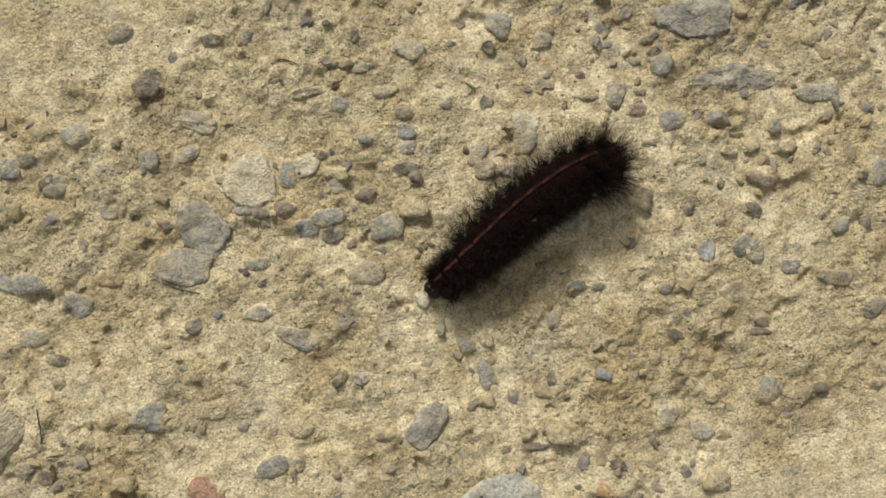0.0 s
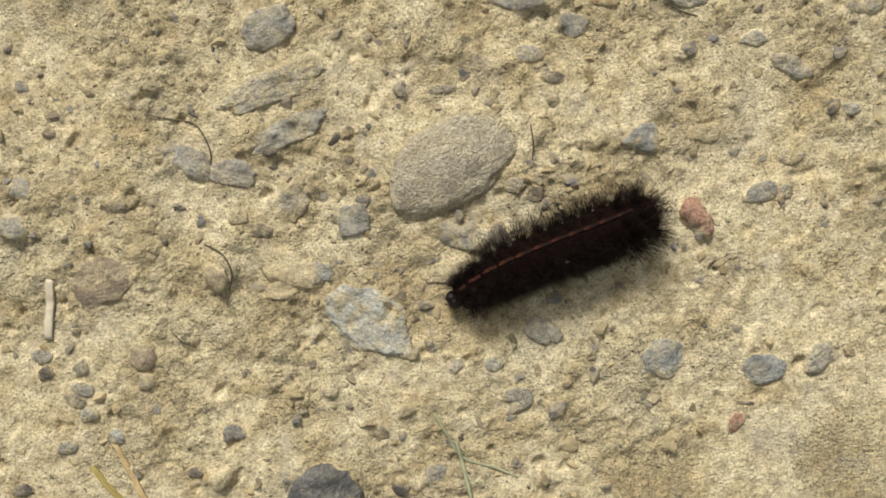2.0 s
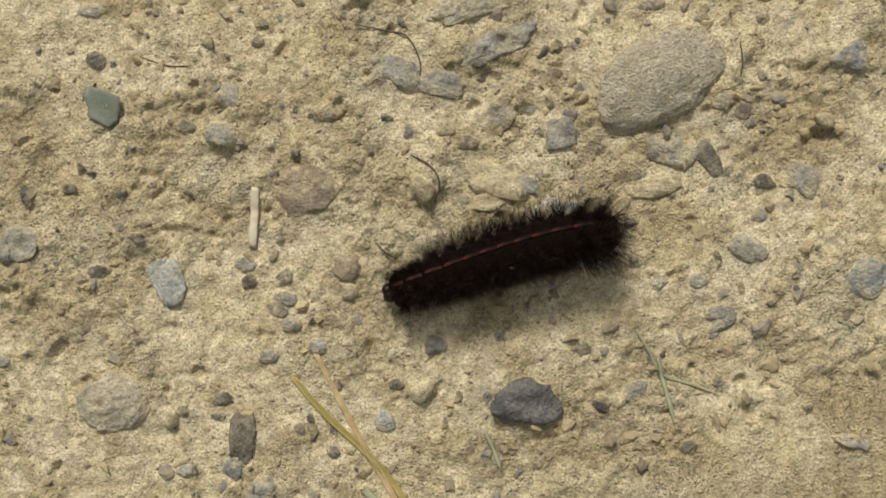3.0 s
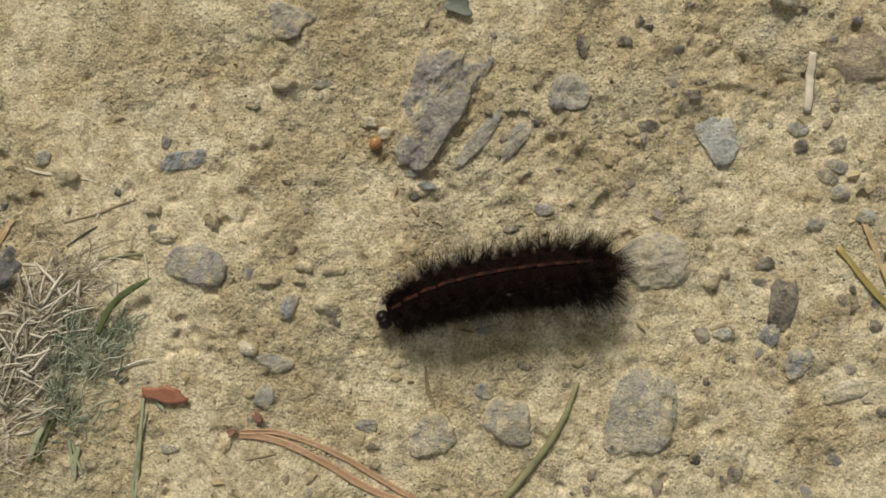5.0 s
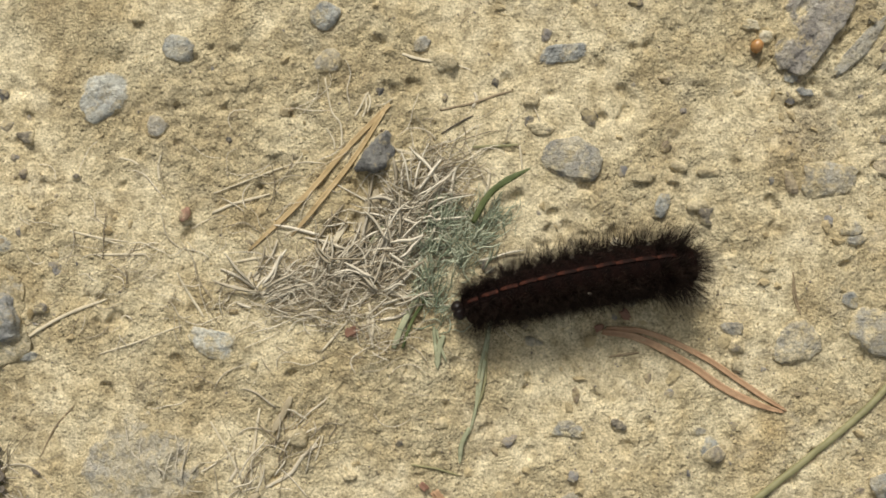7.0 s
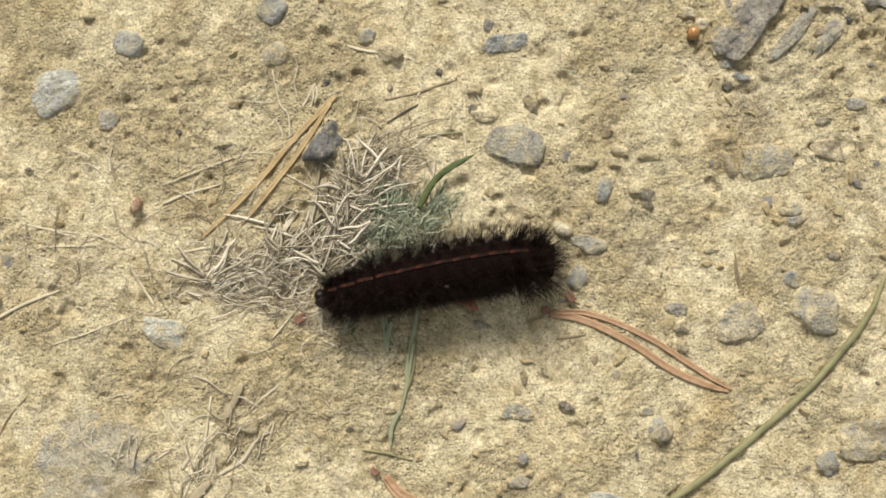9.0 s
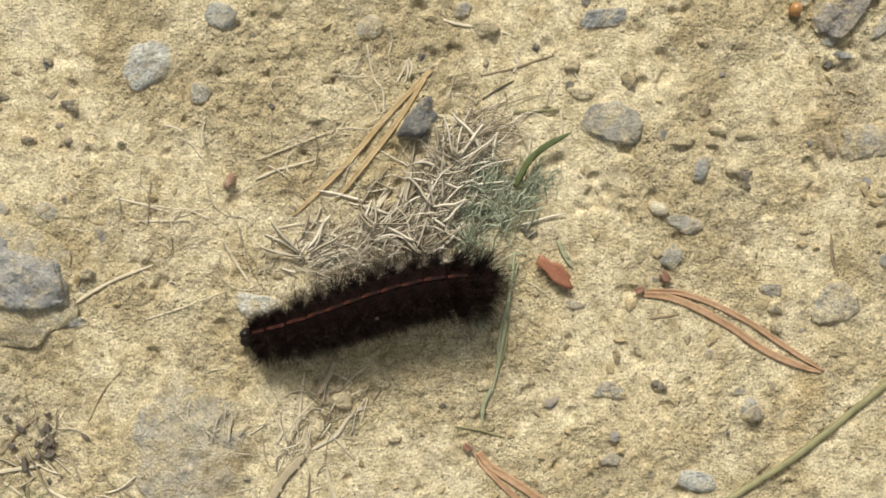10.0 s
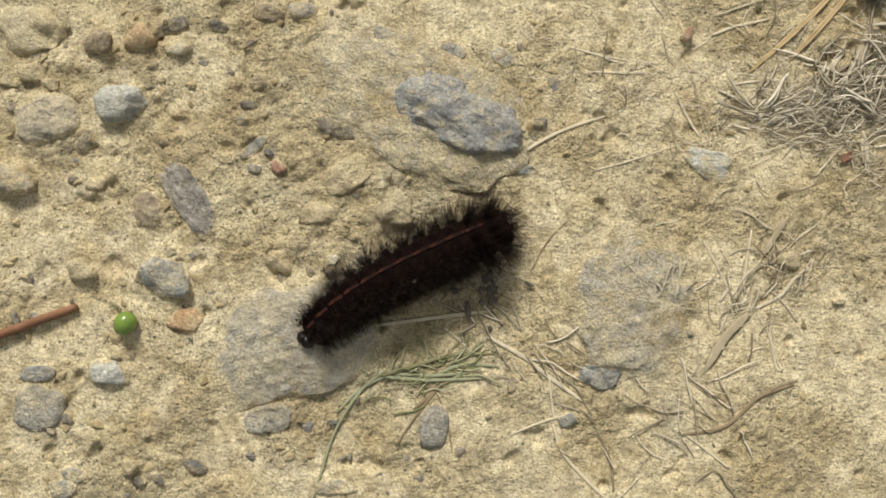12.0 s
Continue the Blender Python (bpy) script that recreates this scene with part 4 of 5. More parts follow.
strand("straw", "brown", 0.82, (-0.0505, -0.0316), (-0.0569, -0.0347), (-0.0626, -0.0404), (-0.0706, -0.0427))
strand("straw", "pale", 0.61, (-0.0707, -0.0417), (-0.0663, -0.0443), (-0.0608, -0.0479))
strand("straw", "pale", 0.61, (-0.0560, -0.0218), (-0.0547, -0.0258), (-0.0528, -0.0297))
strand("straw", "brown", 0.71, (-0.0848, -0.0440), (-0.0823, -0.0489), (-0.0813, -0.0540))
strand("straw", "pale", 0.51, (-0.0964, 0.0254), (-0.0912, 0.0245), (-0.0860, 0.0240))
strand("straw", "pale", 0.61, (-0.1011, -0.0456), (-0.0962, -0.0430), (-0.0913, -0.0410))
strand("straw", "brown", 0.51, (0.0337, 0.0240), (0.0341, 0.0205), (0.0356, 0.0174))
strand("straw", "brown", 0.51, (0.0337, 0.0251), (0.0344, 0.0211), (0.0356, 0.0176))
strand("straw", "brown", 0.61, (0.0015, 0.0081), (0.0040, 0.0086), (0.0069, 0.0091))
strand("straw", "brown", 0.41, (-0.0997, -0.0155), (-0.0974, -0.0102), (-0.0941, -0.0059))
strand("straw", "pale", 0.51, (-0.0900, 0.0036), (-0.0834, 0.0061), (-0.0754, 0.0096))
strand("twig", "russet", 1.84, (-0.1971, -0.0374), (-0.1897, -0.0338), (-0.1808, -0.0297))
strand("grass_blade", "green", 1.35, (-0.0243, 0.0307), (-0.0224, 0.0349), (-0.0195, 0.0380), (-0.0147, 0.0409), lift=0.0017)
strand("grass_blade", "green", 0.71, (-0.0357, 0.0076), (-0.0339, 0.0133), (-0.0300, 0.0195))
strand("grass_blade", "teal", 0.51, (-0.1352, -0.0605), (-0.1327, -0.0485), (-0.1284, -0.0399), (-0.1237, -0.0353))
strand("grass_blade", "teal", 0.55, (-0.1245, -0.0370), (-0.1163, -0.0369), (-0.1051, -0.0355))
strand("grass_blade", "teal", 0.55, (-0.1171, -0.0373), (-0.1111, -0.0338), (-0.1039, -0.0333))
strand("grass_blade", "green", 0.51, (-0.1267, -0.0213), (-0.1270, -0.0254), (-0.1252, -0.0295))
strand("grass_blade", "teal", 1.43, (0.1192, 0.0256), (0.1227, 0.0225), (0.1288, 0.0199), (0.1354, 0.0172))
strand("grass_blade", "teal", 0.82, (0.1746, 0.0460), (0.1755, 0.0407), (0.1767, 0.0338))
strand("grass_blade", "teal", 0.61, (0.1708, 0.0515), (0.1731, 0.0472), (0.1754, 0.0428), (0.1815, 0.0403), (0.1855, 0.0384))
strand("grass_blade", "teal", 0.82, (0.1421, 0.0348), (0.1434, 0.0315), (0.1447, 0.0273))
strand("fibre", "dark", 0.61, (0.1319, 0.0859), (0.1353, 0.0836), (0.1368, 0.0804), (0.1358, 0.0768))
strand("fibre", "dark", 0.51, (0.1234, 0.1101), (0.1285, 0.1087), (0.1325, 0.1074), (0.1347, 0.1026), (0.1343, 0.0975))
strand("fibre", "dark", 0.41, (0.1245, 0.0704), (0.1264, 0.0682), (0.1284, 0.0670))
strand("fibre", "dark", 0.41, (0.1928, 0.1025), (0.1930, 0.0984), (0.1923, 0.0944))
strand("fibre", "dark", 0.41, (0.0841, 0.1068), (0.0890, 0.1049), (0.0936, 0.1046))
strand("fibre", "dark", 0.41, (0.2182, 0.1223), (0.2211, 0.1207), (0.2246, 0.1194))
strand("fibre", "dark", 0.41, (0.2424, 0.1589), (0.2445, 0.1597), (0.2474, 0.1583))
strand("fibre", "teal", 0.71, (0.2767, 0.1515), (0.2776, 0.1509), (0.2785, 0.1500))
strand("straw", "white", 0.80, (-0.0404, 0.0359), (-0.0368, 0.0346), (-0.0346, 0.0314), (-0.0330, 0.0300))
strand("straw", "pale", 1.05, (-0.0350, 0.0289), (-0.0318, 0.0262), (-0.0287, 0.0235))
strand("straw", "pale", 1.50, (-0.0436, 0.0187), (-0.0395, 0.0179), (-0.0349, 0.0173))
strand("straw", "pale", 1.30, (-0.0466, 0.0298), (-0.0493, 0.0254), (-0.0520, 0.0195), (-0.0538, 0.0159))
strand("straw", "pale", 1.00, (-0.0481, 0.0280), (-0.0506, 0.0236), (-0.0528, 0.0204))
strand("straw", "pale", 0.60, (-0.0612, 0.0182), (-0.0562, 0.0192), (-0.0517, 0.0193), (-0.0470, 0.0216))
strand("straw", "white", 0.90, (-0.0643, 0.0176), (-0.0635, 0.0198))
strand("straw", "white", 0.80, (-0.0626, 0.0182), (-0.0622, 0.0199))
strand("straw", "pale", 1.20, (-0.0423, 0.0138), (-0.0419, 0.0119), (-0.0414, 0.0092))
strand("straw", "brown", 0.50, (-0.0413, 0.0144), (-0.0415, 0.0114), (-0.0421, 0.0088))
strand("straw", "pale", 0.55, (-0.0442, 0.0141), (-0.0472, 0.0101), (-0.0501, 0.0063))
strand("grass_blade", "teal", 1.10, (-0.0373, 0.0075), (-0.0359, 0.0117), (-0.0343, 0.0153), (-0.0328, 0.0191))
strand("grass_blade", "teal", 0.50, (-0.0303, 0.0119), (-0.0298, 0.0084), (-0.0291, 0.0047))
strand("grass_blade", "teal", 0.50, (-0.0298, 0.0114), (-0.0289, 0.0084), (-0.0276, 0.0055))
strand("grass_blade", "tan_leaf", 2.60, (-0.0452, 0.0241), (-0.0440, 0.0279), (-0.0425, 0.0325), (-0.0417, 0.0361))
strand("grass_blade", "teal", 1.00, (-0.0429, 0.0250), (-0.0413, 0.0276), (-0.0394, 0.0305))
strand("straw", "pale", 0.70, (-0.0345, 0.0350), (-0.0348, 0.0372), (-0.0338, 0.0408), (-0.0333, 0.0418))
strand("straw", "pale", 0.45, (-0.0417, 0.0378), (-0.0399, 0.0405), (-0.0356, 0.0416), (-0.0306, 0.0422), (-0.0264, 0.0399))
strand("grass_blade", "tan_leaf", 1.50, (-0.0334, 0.0394), (-0.0326, 0.0365), (-0.0315, 0.0341))
strand("straw", "pale", 0.60, (-0.0392, 0.0432), (-0.0368, 0.0429), (-0.0345, 0.0424))
strand("straw", "brown", 0.50, (-0.0313, 0.0506), (-0.0255, 0.0522), (-0.0216, 0.0537), (-0.0184, 0.0548))
strand("straw", "white", 0.70, (-0.0253, 0.0541), (-0.0248, 0.0530), (-0.0254, 0.0515))
strand("fibre", "dark", 0.60, (-0.0308, 0.0464), (-0.0283, 0.0482), (-0.0252, 0.0501))
strand("grass_blade", "olive", 0.70, (-0.0251, 0.0443), (-0.0211, 0.0447), (-0.0167, 0.0452))
strand("straw", "pale", 0.60, (-0.0167, 0.0451), (-0.0160, 0.0409))
strand("straw", "pale", 0.70, (-0.0226, 0.0353), (-0.0219, 0.0381), (-0.0220, 0.0401), (-0.0229, 0.0406))
strand("straw", "pale", 0.75, (-0.0711, 0.0300), (-0.0674, 0.0318), (-0.0610, 0.0340))
strand("straw", "pale", 0.40, (-0.0710, 0.0335), (-0.0641, 0.0366), (-0.0592, 0.0388), (-0.0552, 0.0400), (-0.0514, 0.0400))
strand("straw", "pale", 0.40, (-0.0522, 0.0553), (-0.0507, 0.0495), (-0.0489, 0.0470), (-0.0485, 0.0421))
strand("straw", "pale", 0.40, (-0.0515, 0.0464), (-0.0501, 0.0443), (-0.0497, 0.0425))
strand("straw", "pale", 0.50, (-0.0465, 0.0487), (-0.0453, 0.0511), (-0.0444, 0.0532))
strand("straw", "pale", 0.50, (-0.0444, 0.0532), (-0.0438, 0.0514), (-0.0443, 0.0494))
strand("grass_blade", "olive", 0.80, (-0.0372, 0.0346), (-0.0312, 0.0337), (-0.0253, 0.0318))
strand("straw", "pale", 0.60, (-0.0669, 0.0213), (-0.0624, 0.0224), (-0.0574, 0.0231))
strand("straw", "pale", 0.60, (-0.0483, 0.0220), (-0.0433, 0.0220), (-0.0391, 0.0206), (-0.0401, 0.0190))
strand("straw", "pale", 0.50, (-0.0452, 0.0213), (-0.0483, 0.0214), (-0.0523, 0.0206))
strand("straw", "pale", 0.70, (-0.0428, 0.0224), (-0.0393, 0.0244), (-0.0354, 0.0258))
strand("straw", "pale", 0.50, (-0.0424, 0.0255), (-0.0385, 0.0277), (-0.0345, 0.0299))
strand("straw", "pale", 0.65, (-0.0607, -0.0045), (-0.0612, -0.0110), (-0.0616, -0.0190))
strand("straw", "white", 0.70, (-0.0588, -0.0187), (-0.0546, -0.0160), (-0.0525, -0.0128), (-0.0500, -0.0103))
strand("grass_blade", "tan_leaf", 1.50, (-0.0601, -0.0197), (-0.0639, -0.0245), (-0.0671, -0.0311))
strand("straw", "pale", 0.60, (-0.0580, -0.0201), (-0.0559, -0.0232), (-0.0548, -0.0263), (-0.0536, -0.0293), (-0.0523, -0.0286))
strand("straw", "pale", 0.50, (-0.0491, -0.0088), (-0.0497, -0.0116), (-0.0503, -0.0136))
strand("straw", "white", 0.60, (-0.0653, -0.0179), (-0.0639, -0.0153))
strand("straw", "pale", 0.60, (-0.0596, -0.0274), (-0.0584, -0.0261), (-0.0567, -0.0254))
strand("straw", "pale", 0.50, (-0.0601, -0.0140), (-0.0597, -0.0166), (-0.0603, -0.0197))
strand("straw", "pale", 0.50, (-0.0652, -0.0241), (-0.0641, -0.0212), (-0.0634, -0.0194))
strand("fibre", "olive", 0.70, (-0.0330, -0.0132), (-0.0289, -0.0137), (-0.0240, -0.0148))
dragged_blades = []
dragged_blades.append(strand("grass_blade", "teal", 0.65, (-0.0236, 0.0194), (-0.0240, 0.0138), (-0.0247, 0.0055), (-0.0256, -0.0017), (-0.0266, -0.0069)))
dragged_blades.append(strand("grass_blade", "teal", 0.55, (-0.0229, 0.0170), (-0.0243, 0.0110), (-0.0255, 0.0040), (-0.0258, -0.0030), (-0.0272, -0.0085)))
dragged_blades.append(strand("grass_blade", "olive", 0.50, (-0.0248, 0.0150), (-0.0245, 0.0090), (-0.0244, 0.0020), (-0.0262, -0.0050)))
dragged_blades.append(strand("grass_blade", "teal", 0.90, (-0.0267, -0.0059), (-0.0279, -0.0090), (-0.0281, -0.0126)))
strand("grass_blade", "teal", 1.00, (-0.0284, 0.0104), (-0.0292, 0.0073), (-0.0292, 0.0042))
strand("grass_blade", "teal", 0.90, (-0.0158, 0.0214), (-0.0146, 0.0189), (-0.0129, 0.0167))
strand("grass_blade", "tan_leaf", 1.40, (-0.0551, -0.0021), (-0.0564, -0.0053), (-0.0582, -0.0088))
strand("straw", "pale", 0.60, (-0.0693, -0.0073), (-0.0661, -0.0122), (-0.0617, -0.0195))
strand("grass_blade", "pale", 0.75, (-0.1263, -0.0278), (-0.1202, -0.0265), (-0.1132, -0.0249), (-0.1070, -0.0236))
strand("grass_blade", "olive", 0.70, (-0.1251, -0.0369), (-0.1197, -0.0348), (-0.1127, -0.0321), (-0.1046, -0.0310))
strand("grass_blade", "teal", 0.55, (-0.1325, -0.0445), (-0.1287, -0.0399), (-0.1227, -0.0359))
strand("grass_blade", "teal", 0.55, (-0.1226, -0.0364), (-0.1155, -0.0360), (-0.1094, -0.0350))
strand("straw", "pale", 0.90, (-0.1066, -0.0281), (-0.0995, -0.0314), (-0.0952, -0.0342), (-0.0880, -0.0384))
strand("straw", "pale", 0.70, (-0.0949, -0.0342), (-0.0941, -0.0380), (-0.0932, -0.0420))
strand("straw", "pale", 1.00, (-0.0422, 0.0153), (-0.0412, 0.0120), (-0.0413, 0.0090))
strand("straw", "brown", 0.70, (-0.1186, -0.0425), (-0.1144, -0.0379), (-0.1123, -0.0352))
strand("straw", "brown", 0.70, (-0.1154, -0.0223), (-0.1122, -0.0178), (-0.1088, -0.0151))
strand("pine_needle", "tan", 1.08, (-0.0000, 0.0125), (0.0050, 0.0121), (0.0101, 0.0104), (0.0163, 0.0073), (0.0225, 0.0035), (0.0286, 0.0010), (0.0334, -0.0002))
strand("pine_needle", "tan", 0.98, (0.0007, 0.0131), (0.0065, 0.0131), (0.0127, 0.0114), (0.0193, 0.0085), (0.0244, 0.0055), (0.0296, 0.0024), (0.0339, 0.0001))
strand("pine_needle", "tan", 0.98, (-0.0290, -0.0181), (-0.0268, -0.0208), (-0.0215, -0.0256), (-0.0157, -0.0307), (-0.0111, -0.0348))
strand("pine_needle", "tan", 1.35, (-0.0284, -0.0178), (-0.0262, -0.0202), (-0.0206, -0.0235), (-0.0145, -0.0273), (-0.0077, -0.0318), (-0.0019, -0.0352))

strand("straw", "pale", 0.80, (-0.0934, -0.0428), (-0.0912, -0.0477), (-0.0868, -0.0520), (-0.0817, -0.0560))
strand("straw", "brown", 0.80, (-0.0500, -0.0309), (-0.0540, -0.0328), (-0.0574, -0.0355), (-0.0612, -0.0393))


def heap(name, label, spots, count, width, length, material, seed, slope=None, lift=0.0022, stiff=1.0):
    """A matted heap of fine dry strands round the given spots (x, y, reach)."""
    rng = np.random.default_rng(seed)
    vs, fs, base = [], [], 0
    for i in range(count):
        x, y, reach = spots[rng.integers(len(spots))]
        r = reach * abs(rng.normal()) * 0.62
        a0 = rng.uniform(0, 6.28)
        cx, cy = x + r * math.cos(a0) * 1.15, y + r * math.sin(a0) * 0.9
        a = rng.uniform(0, math.pi) if slope is None or rng.uniform() < 0.45 else radians(slope) + 0.45 * rng.normal()
        ln = length * rng.uniform(0.35, 1.25)
        bend = rng.normal() * 0.55 * stiff
        s = np.linspace(-0.5, 0.5, 8)
        ang = a + bend * s * 2 + 0.28 * stiff * rng.normal() * np.sin(s * rng.uniform(5, 11) + rng.uniform(0, 6))
        px = cx + np.cumsum(np.cos(ang)) * ln / 8
        py = cy + np.cumsum(np.sin(ang)) * ln / 8
        high = lift * rng.uniform(0, 1) ** 1.6 * math.exp(-(r / reach) ** 2)
        pz = ground_height(px, py).mean() * 0.4 + ground_height(px, py) * 0.6 + 0.0003 + high + 0.0004 * rng.normal() * s
        w = width * rng.uniform(0.5, 1.7) ** 1.3
        v, f = tube(np.stack([px, py, pz], 1), w, w * rng.uniform(0.25, 0.6) * (0.4 + 0.6 * stiff), (0.6, 0.3), 4)
        vs.append(v)
        fs += [tuple(q + base for q in g) for g in f]
        base += len(v)
    tagged(mesh_object(name, np.vstack(vs), fs, material), label, "dry grass", kind="stuff")


heap("dry_grass_heap", "matted heap of pale dry grass clippings on clay", [(-0.0600, 0.0140, 0.0056), (-0.0540, 0.0143, 0.0062), (-0.0480, 0.0156, 0.0062), (-0.0421, 0.0194, 0.0062), (-0.0502, 0.0201, 0.0062), (-0.0562, 0.0188, 0.0051), (-0.0403, 0.0246, 0.0062), (-0.0365, 0.0288, 0.0062), (-0.0348, 0.0349, 0.0056), (-0.0319, 0.0391, 0.0051), (-0.0387, 0.0317, 0.0051)],
     800, 0.00012, 0.0075, PILE, 21, 15, 0.0015)
heap("dry_grass_straws", "broad flat pale straws in the dry grass heap", [(-0.0483, 0.0222, 0.0082), (-0.0384, 0.0257, 0.0082), (-0.0347, 0.0339, 0.0072), (-0.0400, 0.0175, 0.0062), (-0.0612, 0.0165, 0.0041)],
     230, 0.00035, 0.0090, STRAW, 27, 40, 0.0020, 0.40)
heap("shredded_grass", "grey-green shredded grass fibres beside the dry heap", [(-0.0323, 0.0250, 0.0046), (-0.0320, 0.0199, 0.0046), (-0.0303, 0.0150, 0.0041), (-0.0284, 0.0282, 0.0046), (-0.0243, 0.0274, 0.0046), (-0.0305, 0.0301, 0.0041), (-0.0261, 0.0232, 0.0041), (-0.0214, 0.0305, 0.0036)],
     620, 0.00013, 0.0055, PILE_GREEN, 22, 70, 0.0016)
heap("straw_litter", "thin scattered straw fibres on the clay", [(-0.062, 0.030, 0.022), (-0.070, 0.012, 0.020), (-0.030, 0.040, 0.016), (-0.090, 0.020, 0.018), (-0.0415, 0.007, 0.016)],
     320, 0.00011, 0.0085, PILE, 23, 25, 0.0004)
heap("dry_root_tuft", "small tuft of dry roots in the clay", [(-0.0555, -0.0115, 0.006), (-0.062, -0.020, 0.007), (-0.0760, -0.018, 0.006)], 95, 0.00017, 0.0090, PILE, 24, 65, 0.0012, 0.6)
heap("straw_litter", "thin scattered straw fibres on the clay", [(-0.098, -0.030, 0.013), (-0.085, -0.045, 0.014), (-0.070, -0.032, 0.014), (-0.108, -0.020, 0.008)],
     110, 0.00019, 0.0100, PILE, 25, -35, 0.0004, 0.45)
heap("shredded_grass", "greenish tuft of trodden grass on the clay", [(-0.1145, -0.0345, 0.005), (-0.122, -0.038, 0.005)], 60, 0.00022, 0.0085, PILE_OLIVE, 26, 10, 0.0004)


# ---------------------------------------------------------------- small finds
def flake(name, label, category, x, y, long, wide, thick, turn, material, seed, curl=0.0, tilt=0.0, corners=9):
    """A thin broken piece with a ragged outline, millimetres."""
    rng = np.random.default_rng(seed)
    rings, n = 5, corners * 3
    edge = np.interp(np.arange(n), np.arange(0, n + 1, 3), np.append(e := rng.uniform(0.55, 1.22, corners), e[0])) * rng.uniform(0.74, 1.10, n)
    vs, fs = [], []
    for sign in (1, -1):
        for r in range(rings + 1):
            for k in range(n):
                a = 2 * math.pi * k / n
                q = r / rings
                q *= (abs(math.cos(a)) ** 4 + abs(math.sin(a)) ** 4) ** -0.25 * 0.92
                u, w = q * edge[k] * math.cos(a) * long / 2, q * edge[k] * math.sin(a) * wide / 2
                z = curl * ((2 * w / wide) ** 2 * wide * 0.3 + (2 * u / long) ** 2 * long * 0.10) + 0.10 * noise.noise(Vector((u, w, seed)) * 0.9)
                vs.append((u, w, z + sign * thick / 2 * (1 if r < rings else 0.35)))
    m = (rings + 1) * n
    for s in (0, 1):
        for r in range(rings):
            for k in range(n):
                q = (s * m + r * n + k, s * m + r * n + (k + 1) % n, s * m + (r + 1) * n + (k + 1) % n, s * m + (r + 1) * n + k)
                fs.append(q[::-1] if s == 0 else q)
    for k in range(n):
        fs.append((rings * n + k, rings * n + (k + 1) % n, m + rings * n + (k + 1) % n, m + rings * n + k)[::-1])
    ob = mesh_object(name, np.array(vs) * 0.001, fs, material)
    ob.matrix_basis = pose(x, y, ground_at(x, y) + 0.0006 + thick * 0.0003, tilt, 0, turn)
    return tagged(ob, label, category)


BARK = plant_material("bark_red", (0.16, 0.082, 0.052), (0.36, 0.20, 0.13), 0.6)
BARK_BRIGHT = plant_material("bark_orange", (0.20, 0.078, 0.042), (0.50, 0.225, 0.125), 0.55)
BARK_DARK = plant_material("bark_dark", (0.06, 0.05, 0.04), (0.22, 0.185, 0.14), 0.8)
LEAF = plant_material("leaf_grey_green", (0.10, 0.125, 0.092), (0.30, 0.31, 0.235), 0.8)
flake("leaf_fragment", "torn grey-green leaf fragment pressed on the clay", "leaf", 0.0766, 0.0976, 11.5, 8.5, 0.2, -35, LEAF, 11, 0.12, 3, 5)
flake("leaf_fragment", "small crumpled grey-green leaf scrap", "leaf", 0.0395, 0.0899, 7.0, 4.0, 0.3, -15, LEAF, 2, 0.5, 8, 6)
dragged_flake = flake("bark_flake", "reddish bark flake lying beside the grass", "bark", -0.0133, 0.0200, 9.4, 4.2, 0.9, -10, BARK_BRIGHT, 37, 0.05, 3, 6)
flake("bark_flake", "tiny orange-red bark scrap", "bark", 0.0037, 0.0159, 2.6, 1.8, 0.5, -50, BARK, 4, 0.2, 5, 6)
flake("bark_flake", "dull red-brown bark flake on the clay", "bark", -0.0182, -0.0373, 8.0, 5.2, 0.7, 5, BARK, 5, 0.3, 4, 7)
flake("bud_scale", "brown scale at the foot of the needles", "bud scale", -0.0008, 0.0134, 2.3, 1.5, 0.6, 20, BARK, 6, 0.5, 0, 6)
flake("bud_scale", "brown scale at the foot of the needles", "bud scale", -0.0306, -0.0168, 2.2, 1.4, 0.6, -40, BARK, 7, 0.5, 0, 6)
flake("bark_flake", "small red-brown bark scrap in the dry grass", "bark", -0.0449, 0.0102, 2.6, 2.2, 0.3, 20, BARK, 8, 0.2, 3, 7)
rng_litter = random.Random(8)
for k in range(16):  # crumbled bark round a hollow
    flake("bark_litter", "dark crumbled bark scrap on the clay", "bark", -0.1085 + 0.0065 * rng_litter.gauss(0, 0.6), -0.0202 + 0.0028 * rng_litter.gauss(0, 0.8),
          rng_litter.uniform(1.4, 3.6), rng_litter.uniform(0.8, 1.8), 0.4, rng_litter.uniform(0, 180), BARK_DARK, 20 + k, rng_litter.uniform(-0.4, 0.6), rng_litter.uniform(-20, 20), 7)



